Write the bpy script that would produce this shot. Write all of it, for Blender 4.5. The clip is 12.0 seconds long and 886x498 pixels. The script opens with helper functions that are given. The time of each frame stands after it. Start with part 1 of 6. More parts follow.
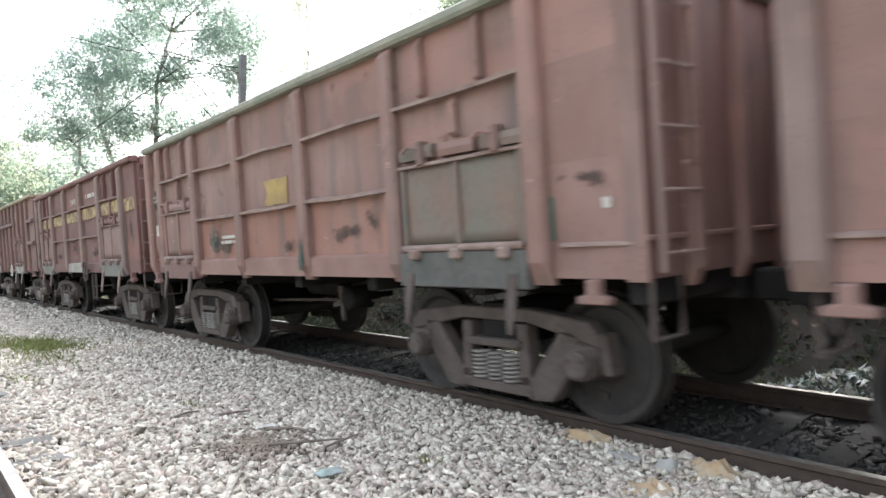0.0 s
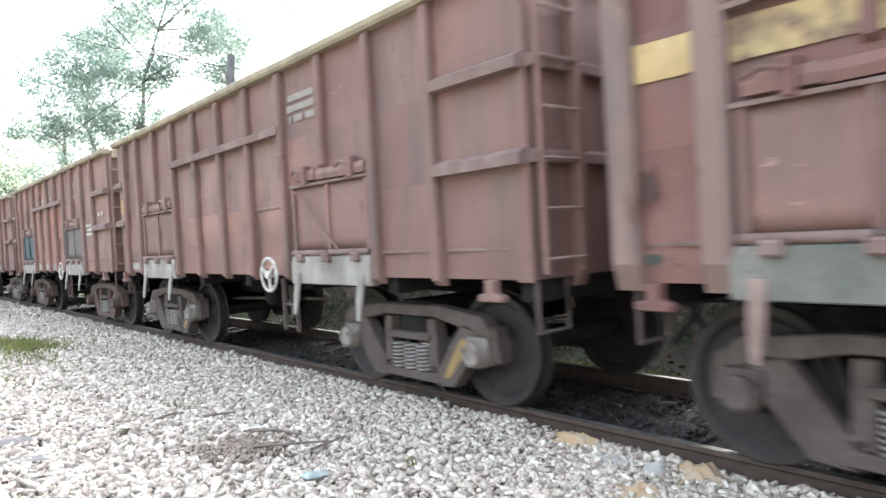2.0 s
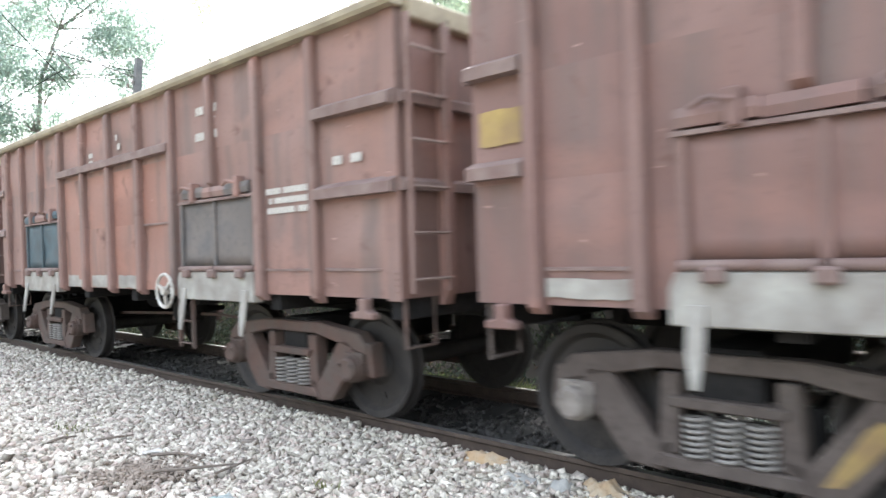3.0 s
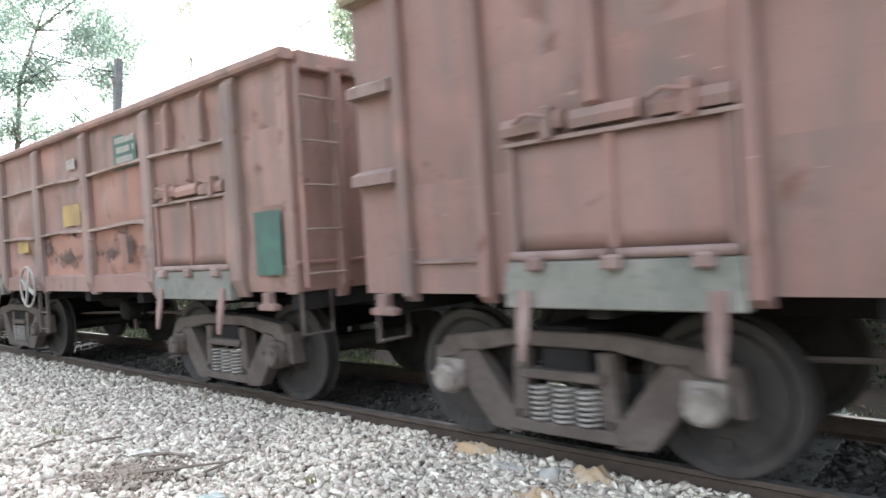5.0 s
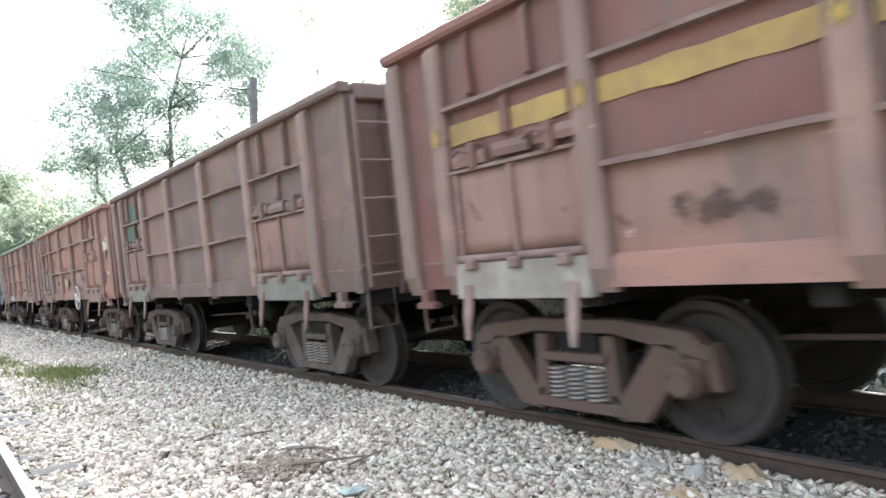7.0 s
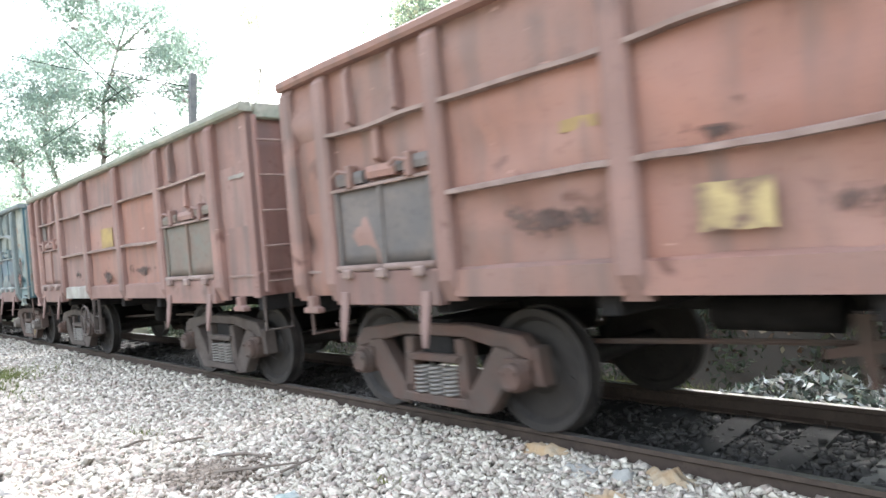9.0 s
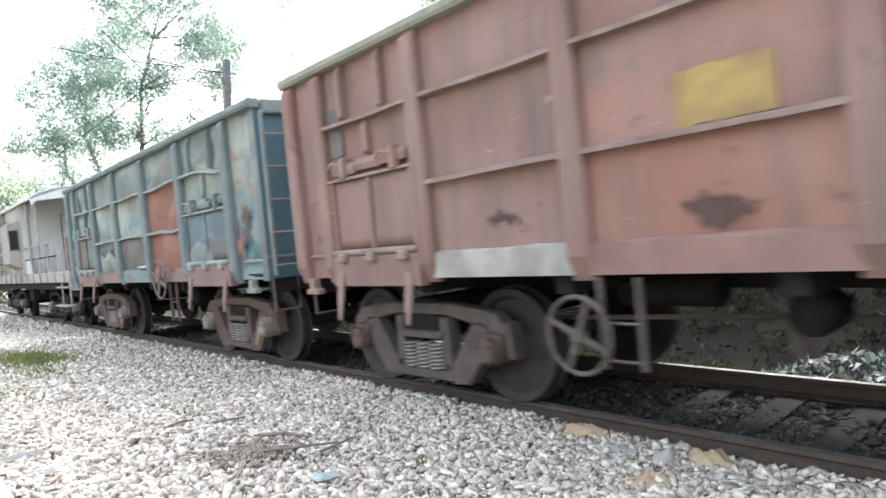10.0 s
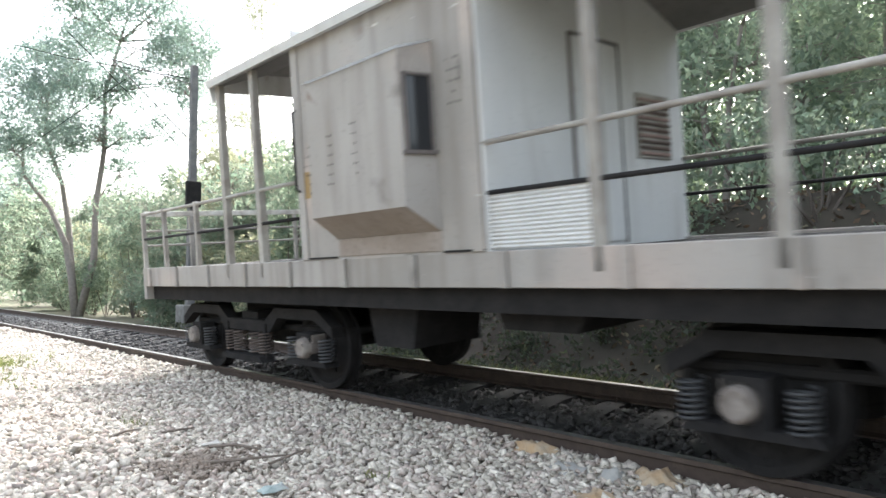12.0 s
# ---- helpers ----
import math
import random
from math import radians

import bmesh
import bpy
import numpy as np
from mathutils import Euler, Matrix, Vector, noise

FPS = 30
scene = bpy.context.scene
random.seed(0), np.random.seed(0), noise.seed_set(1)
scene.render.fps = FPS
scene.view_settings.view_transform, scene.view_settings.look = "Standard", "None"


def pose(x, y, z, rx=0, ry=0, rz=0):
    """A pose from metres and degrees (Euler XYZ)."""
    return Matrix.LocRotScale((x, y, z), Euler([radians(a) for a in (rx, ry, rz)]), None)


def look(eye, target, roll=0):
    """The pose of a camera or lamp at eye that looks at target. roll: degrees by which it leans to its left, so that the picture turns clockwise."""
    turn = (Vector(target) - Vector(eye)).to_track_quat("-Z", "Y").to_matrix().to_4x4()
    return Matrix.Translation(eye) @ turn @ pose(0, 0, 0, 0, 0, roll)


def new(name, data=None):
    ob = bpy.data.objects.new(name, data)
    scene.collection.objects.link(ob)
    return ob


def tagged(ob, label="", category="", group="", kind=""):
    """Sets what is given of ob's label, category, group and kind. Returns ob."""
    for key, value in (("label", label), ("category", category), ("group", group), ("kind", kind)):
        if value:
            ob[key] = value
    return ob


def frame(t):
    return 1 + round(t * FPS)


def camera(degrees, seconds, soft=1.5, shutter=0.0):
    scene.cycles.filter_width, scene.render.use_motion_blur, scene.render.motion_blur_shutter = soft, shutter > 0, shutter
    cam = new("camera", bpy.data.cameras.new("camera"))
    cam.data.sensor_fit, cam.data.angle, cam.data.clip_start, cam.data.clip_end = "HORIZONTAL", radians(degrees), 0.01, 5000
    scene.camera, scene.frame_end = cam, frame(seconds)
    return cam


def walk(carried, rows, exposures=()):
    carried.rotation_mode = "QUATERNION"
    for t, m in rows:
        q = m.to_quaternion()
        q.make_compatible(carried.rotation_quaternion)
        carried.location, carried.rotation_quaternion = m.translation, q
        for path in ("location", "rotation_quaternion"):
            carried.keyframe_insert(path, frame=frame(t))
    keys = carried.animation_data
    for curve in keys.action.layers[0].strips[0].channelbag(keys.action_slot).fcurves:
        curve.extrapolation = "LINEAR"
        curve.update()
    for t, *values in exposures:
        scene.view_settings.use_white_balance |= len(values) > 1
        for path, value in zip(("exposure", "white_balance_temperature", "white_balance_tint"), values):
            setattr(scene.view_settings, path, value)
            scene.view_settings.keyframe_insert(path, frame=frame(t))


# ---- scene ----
cam = camera(66.0, 12.0, 1.5, 0.2)
EXPOSURE, SKY, SUN = 2.42, 0.15, 1.0


def view(x, y, z, yaw, pitch, roll):
    """The camera's pose from yaw, pitch and roll in degrees."""
    return pose(x, y, z, 90 + pitch, 0, yaw) @ pose(0, 0, 0, 0, 0, roll)


walk(cam, [
    (0.0, view(0.000, 0.000, 1.179, -39.00, 1.81, 0.16)),
    (0.5, view(-0.000, -0.004, 1.177, -39.66, 1.75, 0.23)),
    (1.0, view(0.011, 0.011, 1.171, -40.29, 0.16, -0.69)),
    (1.5, view(0.009, 0.020, 1.178, -39.30, 1.55, -0.13)),
    (2.0, view(0.012, 0.029, 1.174, -40.03, 1.99, 0.58)),
    (2.5, view(0.030, -0.018, 1.183, -46.76, 3.02, 1.26)),
    (3.0, view(-0.016, 0.016, 1.200, -47.25, 3.51, 1.44)),
    (3.5, view(-0.008, 0.004, 1.174, -47.79, 3.39, 1.02)),
    (5.5, view(-0.001, -0.012, 1.189, -47.79, 2.93, -0.55)),
    (6.0, view(-0.017, 0.022, 1.191, -41.10, 2.34, -1.12)),
    (6.5, view(0.004, 0.014, 1.183, -37.21, 3.05, -1.91)),
    (8.5, view(0.026, -0.006, 1.193, -41.61, 2.25, -2.87)),
    (9.0, view(0.018, -0.031, 1.199, -42.52, 3.05, -1.32)),
    (9.5, view(0.018, -0.020, 1.190, -41.36, 2.93, -1.38)),
    (10.0, view(0.027, 0.008, 1.186, -39.68, 1.64, -1.85)),
    (10.5, view(0.031, 0.018, 1.182, -37.36, 1.50, -1.91)),
    (11.0, view(0.054, -0.001, 1.191, -38.26, 2.22, -1.14)),
    (11.5, view(0.030, -0.002, 1.188, -39.96, 3.20, -0.86)),
    (12.0, view(0.061, -0.043, 1.169, -42.57, 2.97, -0.03)),
], [(t, EXPOSURE + e, k, 10) for t, e, k in ((0.0, 0.02, 6200), (0.5, 0.22, 6150), (1.0, 0.45, 6150), (2.0, 0.52, 6050), (3.5, 0.52, 6050), (5.5, 0.37, 6100), (6.5, 0.27, 6100), (8.5, 0.42, 6050), (9.0, 0.58, 6050), (9.5, 0.45, 6050), (10.5, 0.28, 6050), (11.5, -0.02, 5950), (12.0, -0.07, 6100))])

# ---- world and sun: bright haze, the sun behind the train ----
SUN_AZIMUTH, SUN_HEIGHT = 62.0, 42.0
world = bpy.data.worlds.new("hazy_sky")
scene.world = world
world.use_nodes = True
wt = world.node_tree
sky = wt.nodes.new("ShaderNodeTexSky")
sky.sky_type, sky.sun_disc = "NISHITA", False
sky.sun_elevation, sky.sun_rotation = radians(SUN_HEIGHT), radians(SUN_AZIMUTH)
sky.air_density, sky.dust_density, sky.ozone_density = 1.6, 7.0, 1.0
pale = wt.nodes.new("ShaderNodeHueSaturation")
pale.inputs["Saturation"].default_value = 0.45
wt.links.new(sky.outputs[0], pale.inputs["Color"])
wt.links.new(pale.outputs[0], wt.nodes["Background"].inputs[0])
wt.nodes["Background"].inputs[1].default_value = SKY

sun_data = bpy.data.lights.new("sun", "SUN")
sun_data.energy, sun_data.angle, sun_data.color = SUN, radians(9), (1.0, 0.97, 0.94)
sun = new("sun", sun_data)
sun_way = Vector((math.sin(radians(SUN_AZIMUTH)) * math.cos(radians(SUN_HEIGHT)),
                  math.cos(radians(SUN_AZIMUTH)) * math.cos(radians(SUN_HEIGHT)), math.sin(radians(SUN_HEIGHT))))
sun.matrix_world = look(sun_way * 60, (0, 0, 0))


# ---- materials ----
def material(name, rough=0.8, metal=0.0):
    m = bpy.data.materials.new(name)
    m.use_nodes = True
    b = m.node_tree.nodes["Principled BSDF"]
    b.inputs["Roughness"].default_value, b.inputs["Metallic"].default_value = rough, metal
    return m, m.node_tree, b


def node(nt, kind, **inputs):
    n = nt.nodes.new("ShaderNode" + kind)
    for key, value in inputs.items():
        s = n.inputs[key.replace("_", " ")]
        if isinstance(value, bpy.types.NodeSocket):
            nt.links.new(value, s)
        else:
            s.default_value = value
    return n


def place(nt, stretch=(1, 1, 1)):
    """Coordinates on the thing, shifted at random from object to object."""
    tc, info = nt.nodes.new("ShaderNodeTexCoord"), nt.nodes.new("ShaderNodeObjectInfo")
    add = nt.nodes.new("ShaderNodeVectorMath")
    add.operation = "MULTIPLY_ADD"
    nt.links.new(info.outputs["Random"], add.inputs[0])
    add.inputs[1].default_value = (31, 17, 23)
    nt.links.new(tc.outputs["Object"], add.inputs[2])
    mp = node(nt, "Mapping", Vector=add.outputs[0])
    mp.inputs["Scale"].default_value = stretch
    return mp.outputs[0]


def noise_mask(nt, vec, scale, low, high, detail=6, distortion=0.0):
    n = node(nt, "TexNoise", Vector=vec, Scale=scale, Detail=detail, Distortion=distortion)
    r = node(nt, "MapRange", Value=n.outputs["Fac"], From_Min=low, From_Max=high)
    return r.outputs[0]


def blend(nt, fac, a, b):
    n = nt.nodes.new("ShaderNodeMix")
    n.data_type = "RGBA"
    for s, v in ((n.inputs[0], fac), (n.inputs[6], a), (n.inputs[7], b)):
        if isinstance(v, bpy.types.NodeSocket):
            nt.links.new(v, s)
        else:
            s.default_value = (*v, 1) if isinstance(v, tuple) else v
    return n.outputs[2]


def relief(nt, b, vec, scale, strength, depth=0.01):
    n = node(nt, "TexNoise", Vector=vec, Scale=scale, Detail=6)
    bump = node(nt, "Bump", Height=n.outputs["Fac"], Strength=strength, Distance=depth)
    nt.links.new(bump.outputs[0], b.inputs["Normal"])


def paint(name, base, faded, rust=(0.11, 0.05, 0.035), grime=(0.10, 0.085, 0.075), wear=0.5, dirt=0.5, soot=1.0):
    """Old oxide paint: broad faded fields, rust spots, soft streaks of grime, fine dust."""
    m, nt, b = material(name, 0.7)
    if base[0] > 1.3 * base[1]:  # iron oxide reds
        base, faded = [tuple(0.92 * k + 0.08 * sum(q) / 3 for k in q) for q in (base, faded)]
    v = place(nt)
    c = blend(nt, noise_mask(nt, v, 0.8, 0.36, 0.66, 4), base, faded)
    streak = noise_mask(nt, place(nt, (4, 4, 0.45)), 1.1, 0.56 - 0.14 * dirt, 0.88, 6)
    c = blend(nt, streak, c, grime)
    if soot:
        bright = tuple(min(0.6, k * g) for k, g in zip(faded, (1.22, 1.08, 1.02)))
        c = blend(nt, noise_mask(nt, place(nt, (1, 0.6, 1.3)), 0.7, 0.55, 0.72, 5, 0.4), c, bright)
        c = blend(nt, noise_mask(nt, v, 1.5, 0.66, 0.86, 7, 0.5), c, (0.06, 0.048, 0.042))
    c = blend(nt, noise_mask(nt, v, 3.2, 0.70 - 0.12 * wear, 0.82 - 0.12 * wear, 8, 0.6), c, rust)
    c = blend(nt, noise_mask(nt, v, 26, 0.60, 0.80, 4), c, tuple(0.8 * k for k in base))
    c = blend(nt, noise_mask(nt, place(nt, (1, 1, 3.5)), 4.0, 0.715, 0.75, 5), c, tuple(min(0.6, 1.4 * k + 0.03) for k in faded))
    nt.links.new(c, b.inputs["Base Color"])
    relief(nt, b, v, 9, 0.3, 0.012)
    return m


def patchy(name, base, layers):
    """Paint of several ages: each layer (colour, scale, low, high) lies in long ragged fields over the last."""
    m, nt, b = material(name, 0.72)
    c = blend(nt, noise_mask(nt, place(nt), 1.0, 0.35, 0.65, 4), base, tuple(1.3 * k for k in base))
    for k, (colour, scale, low, high) in enumerate(layers):
        mp = node(nt, "Mapping", Vector=place(nt, (1, 0.6, 1.5)))
        mp.inputs["Location"].default_value = (7.3 * k, 3.1 * k, 5.7 * k)
        c = blend(nt, noise_mask(nt, mp.outputs[0], scale, low, high, 9, 0.5), c, colour)
    c = blend(nt, noise_mask(nt, place(nt, (5, 5, 0.5)), 1.2, 0.52, 0.85), c, (0.12, 0.105, 0.09))
    nt.links.new(c, b.inputs["Base Color"])
    relief(nt, b, place(nt), 9, 0.35, 0.012)
    return m


def worn(name, base, other, edge=3.4, cover=0.65):
    """A field of rust, soot or old paint that frays out towards its rim."""
    m, nt, b = material(name, 0.8)
    v = place(nt)
    c = blend(nt, noise_mask(nt, v, 4, 0.35, 0.65), base, other)
    nt.links.new(c, b.inputs["Base Color"])
    tc = nt.nodes.new("ShaderNodeTexCoord")
    away = nt.nodes.new("ShaderNodeVectorMath")
    away.operation = "MULTIPLY_ADD"
    nt.links.new(tc.outputs["Generated"], away.inputs[0])
    away.inputs[1].default_value, away.inputs[2].default_value = (0, 2, 2), (0, -1, -1)
    reach = nt.nodes.new("ShaderNodeVectorMath")
    reach.operation = "LENGTH"
    nt.links.new(away.outputs[0], reach.inputs[0])
    n = node(nt, "TexNoise", Vector=v, Scale=4.0, Detail=9, Roughness=0.7)
    frayed = nt.nodes.new("ShaderNodeMath")
    frayed.operation = "MULTIPLY_ADD"
    nt.links.new(n.outputs["Fac"], frayed.inputs[0])
    frayed.inputs[1].default_value = -edge
    nt.links.new(reach.outputs["Value"], frayed.inputs[2])
    amount = node(nt, "MapRange", Value=frayed.outputs[0], From_Min=-0.5 * edge + 0.15, From_Max=-0.5 * edge + 0.55, To_Min=cover, To_Max=0.0)
    clear = nt.nodes.new("ShaderNodeBsdfTransparent")
    mix = node(nt, "MixShader", Fac=amount.outputs[0])
    nt.links.new(clear.outputs[0], mix.inputs[1])
    nt.links.new(b.outputs[0], mix.inputs[2])
    nt.links.new(mix.outputs[0], nt.nodes["Material Output"].inputs[0])
    return m


def plain(name, base, other, rough=0.8, metal=0.0, scale=6, bump=0.3, spread=(0.35, 0.65)):
    m, nt, b = material(name, rough, metal)
    v = place(nt)
    c = blend(nt, noise_mask(nt, v, scale, *spread), base, other)
    c = blend(nt, noise_mask(nt, v, scale * 5, 0.5, 0.8), c, tuple(0.78 * k for k in base))
    c = blend(nt, noise_mask(nt, v, scale * 0.4, 0.5, 0.75, 4, 0.5), c, tuple(0.82 * k for k in other))
    nt.links.new(c, b.inputs["Base Color"])
    relief(nt, b, v, scale * 8, bump, 0.006)
    return m


def random_mix(name, colours, rough=0.9, spread=0.25, scale=30, bump=0.4):
    """One colour of several for each piece of a joined mesh, with grain on it."""
    m, nt, b = material(name, rough)
    geo = nt.nodes.new("ShaderNodeNewGeometry")
    ramp = nt.nodes.new("ShaderNodeValToRGB")
    ramp.color_ramp.interpolation = "LINEAR"
    while len(ramp.color_ramp.elements) < len(colours):
        ramp.color_ramp.elements.new(0.5)
    for i, (e, col) in enumerate(zip(ramp.color_ramp.elements, colours)):
        e.position, e.color = i / (len(colours) - 1), (*col, 1)
    nt.links.new(geo.outputs["Random Per Island"], ramp.inputs[0])
    tc = nt.nodes.new("ShaderNodeTexCoord")
    n = node(nt, "TexNoise", Vector=tc.outputs["Object"], Scale=scale, Detail=5)
    r = node(nt, "MapRange", Value=n.outputs["Fac"], From_Min=0.3, From_Max=0.7, To_Min=1 - spread, To_Max=1 + spread)
    mul = nt.nodes.new("ShaderNodeVectorMath")
    mul.operation = "SCALE"
    nt.links.new(ramp.outputs[0], mul.inputs[0])
    nt.links.new(r.outputs[0], mul.inputs["Scale"])
    nt.links.new(mul.outputs[0], b.inputs["Base Color"])
    if bump:
        relief(nt, b, tc.outputs["Object"], scale * 2, bump, 0.004)
    return m


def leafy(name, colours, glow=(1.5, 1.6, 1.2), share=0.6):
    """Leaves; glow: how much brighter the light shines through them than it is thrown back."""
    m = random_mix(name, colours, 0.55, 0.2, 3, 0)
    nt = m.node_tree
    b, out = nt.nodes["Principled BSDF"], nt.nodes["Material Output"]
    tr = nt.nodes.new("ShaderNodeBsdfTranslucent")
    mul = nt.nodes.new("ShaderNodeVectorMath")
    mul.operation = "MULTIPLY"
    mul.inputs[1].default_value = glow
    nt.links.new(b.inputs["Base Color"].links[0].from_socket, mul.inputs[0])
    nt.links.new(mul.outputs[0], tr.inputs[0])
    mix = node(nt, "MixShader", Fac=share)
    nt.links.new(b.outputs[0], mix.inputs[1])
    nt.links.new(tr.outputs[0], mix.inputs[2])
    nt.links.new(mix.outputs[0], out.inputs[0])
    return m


STONE = random_mix("ballast_stone", [(0.22, 0.195, 0.155), (0.54, 0.49, 0.405), (0.40, 0.36, 0.29), (0.70, 0.645, 0.545), (0.32, 0.26, 0.215), (0.61, 0.56, 0.475), (0.46, 0.375, 0.315), (0.20, 0.175, 0.15)], 0.9, 0.3, 40)
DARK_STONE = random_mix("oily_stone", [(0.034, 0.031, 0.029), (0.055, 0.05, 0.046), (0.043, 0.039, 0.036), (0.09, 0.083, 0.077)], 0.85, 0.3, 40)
BED = plain("ballast_bed", (0.10, 0.09, 0.08), (0.16, 0.145, 0.13), 0.95, 0, 3, 0.8)
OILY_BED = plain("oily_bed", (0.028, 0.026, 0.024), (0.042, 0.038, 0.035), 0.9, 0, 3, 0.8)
EARTH = plain("earth", (0.14, 0.115, 0.08), (0.10, 0.11, 0.06), 0.95, 0, 0.4, 0.6)
# brown earth, its colour lowered for the deep shade behind the train
BANK_EARTH = plain("shaded_bank_earth", (0.05, 0.038, 0.028), (0.036, 0.033, 0.022), 0.95, 0, 1.5, 0.8)
DEAD_LEAF = random_mix("dead_leaf", [(0.14, 0.09, 0.055), (0.09, 0.06, 0.04), (0.19, 0.135, 0.085), (0.08, 0.085, 0.045)], 0.85, 0.2, 12, 0)
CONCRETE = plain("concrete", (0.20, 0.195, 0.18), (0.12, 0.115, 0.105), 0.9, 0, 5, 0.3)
# dirty concrete, darkened further to stand for the train's shade
SHADED_DIRTY_CONCRETE = plain("shaded_oily_concrete", (0.026, 0.024, 0.022), (0.019, 0.018, 0.017), 0.9, 0, 5, 0.3)
RAIL_RUST = plain("rail_rust", (0.065, 0.045, 0.035), (0.095, 0.068, 0.052), 0.8, 0.2, 8, 0.3)
RAIL_TOP = plain("rail_polish", (0.36, 0.35, 0.33), (0.25, 0.235, 0.22), 0.42, 0.8, 4, 0.05)
IRON = plain("cast_iron", (0.075, 0.056, 0.047), (0.115, 0.092, 0.079), 0.8, 0.1, 4, 0.4)
IRON_RED = plain("red_cast_iron", (0.115, 0.068, 0.053), (0.10, 0.075, 0.062), 0.8, 0.1, 4, 0.4)
DARK_IRON = plain("black_iron", (0.018, 0.017, 0.017), (0.028, 0.026, 0.025), 0.9, 0.0, 5, 0.3)
DARK_IRON.node_tree.nodes["Principled BSDF"].inputs["Specular IOR Level"].default_value = 0.15
WHEEL = plain("wheel_steel", (0.034, 0.03, 0.028), (0.055, 0.047, 0.042), 0.65, 0.3, 5, 0.2)
SPRING = plain("dusty_spring_steel", (0.30, 0.275, 0.25), (0.22, 0.20, 0.18), 0.75, 0.1, 6, 0.2)
BLACK_SPRING = plain("blackened_spring_steel", (0.055, 0.055, 0.057), (0.04, 0.04, 0.041), 0.6, 0.1, 6, 0.2)
PALE_CAP = plain("pale_axle_cap", (0.28, 0.25, 0.22), (0.17, 0.14, 0.12), 0.75, 0.0, 9, 0.3)
WHITE_PAINT = plain("worn_white_paint", (0.62, 0.60, 0.55), (0.42, 0.38, 0.33), 0.7, 0, 9, 0.2)
GREY_PAINT = plain("greenish_grey_paint", (0.125, 0.13, 0.11), (0.20, 0.19, 0.165), 0.75, 0, 3, 0.25)
LIGHT_GREY = plain("whitewashed_steel", (0.37, 0.35, 0.31), (0.23, 0.205, 0.18), 0.75, 0, 4, 0.25)
YELLOW = plain("yellow_paint", (0.37, 0.26, 0.085), (0.25, 0.165, 0.075), 0.75, 0, 4, 0.2)
PALE_YELLOW = plain("peeling_yellow_paint", (0.42, 0.32, 0.15), (0.16, 0.10, 0.07), 0.75, 0, 7, 0.3, (0.42, 0.6))
CREAM_YELLOW = plain("faded_cream_yellow_paint", (0.50, 0.38, 0.19), (0.42, 0.29, 0.13), 0.75, 0, 4, 0.2)
GREEN_PAINT = plain("green_paint", (0.05, 0.115, 0.085), (0.045, 0.08, 0.065), 0.7, 0, 6, 0.2)
BLUE_DOOR = plain("blue_green_paint", (0.065, 0.105, 0.125), (0.06, 0.07, 0.073), 0.7, 0, 4, 0.2)
SLATE_DOOR = plain("slate_grey_paint", (0.11, 0.10, 0.095), (0.15, 0.125, 0.11), 0.75, 0, 3, 0.2)
RED_PATCH = plain("fresh_oxide_paint", (0.235, 0.10, 0.068), (0.19, 0.085, 0.06), 0.75, 0, 3, 0.25)
SALMON = plain("salmon_oxide_paint", (0.265, 0.16, 0.132), (0.215, 0.125, 0.102), 0.75, 0, 3, 0.25)
BARK = plain("bark", (0.20, 0.175, 0.15), (0.28, 0.25, 0.22), 0.9, 0, 7, 0.6)
TWIG = plain("dark_twig", (0.075, 0.06, 0.048), (0.11, 0.09, 0.075), 0.9, 0, 9, 0.4)
# tree and bush leaves: haze is put into these pale colours and high glow
LEAF_BIG = leafy("hazed_tree_leaf", [(0.125, 0.165, 0.15), (0.165, 0.205, 0.18), (0.145, 0.19, 0.17), (0.18, 0.215, 0.17)], (2.2, 2.25, 2.15), 0.62)
LEAF_YOUNG = leafy("hazed_young_leaf", [(0.19, 0.20, 0.14), (0.22, 0.215, 0.155), (0.165, 0.185, 0.125)], (2.0, 2.0, 1.8))
LEAF_BUSH = leafy("hazed_bush_leaf", [(0.105, 0.145, 0.11), (0.145, 0.18, 0.135), (0.17, 0.195, 0.15), (0.18, 0.18, 0.14)], (2.1, 2.15, 2.0))
LEAF_DARK = leafy("hazed_dark_leaf", [(0.10, 0.135, 0.105), (0.135, 0.17, 0.13), (0.17, 0.20, 0.15), (0.12, 0.155, 0.12)], (2.3, 2.3, 2.1))
LEAF_WOODS = leafy("hazed_wood_leaf", [(0.10, 0.145, 0.09), (0.14, 0.18, 0.11), (0.17, 0.20, 0.13), (0.12, 0.16, 0.11)], (2.0, 2.0, 1.8))
# darker copy of the leaf colours, painting in shade on the bank
LEAF_SHADE = leafy("shaded_creeper_leaf", [(0.045, 0.06, 0.04), (0.065, 0.08, 0.05), (0.08, 0.085, 0.05)], (1.3, 1.3, 1.2))
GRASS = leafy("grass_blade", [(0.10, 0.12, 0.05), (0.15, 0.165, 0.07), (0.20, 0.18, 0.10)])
LITTER = random_mix("plastic_litter", [(0.75, 0.76, 0.74), (0.12, 0.20, 0.13), (0.55, 0.57, 0.55), (0.10, 0.10, 0.09), (0.30, 0.33, 0.22), (0.66, 0.62, 0.55), (0.08, 0.14, 0.12)], 0.5, 0.1, 9, 0)
DIRT = plain("brown_dirt", (0.22, 0.17, 0.13), (0.32, 0.27, 0.22), 0.95, 0, 9, 0.6)
DRY_STICK = plain("dry_stick", (0.15, 0.12, 0.095), (0.20, 0.165, 0.135), 0.9, 0, 9, 0.4)
OCHRE = plain("ochre_dirt", (0.40, 0.265, 0.14), (0.40, 0.33, 0.24), 0.95, 0, 7, 0.8)
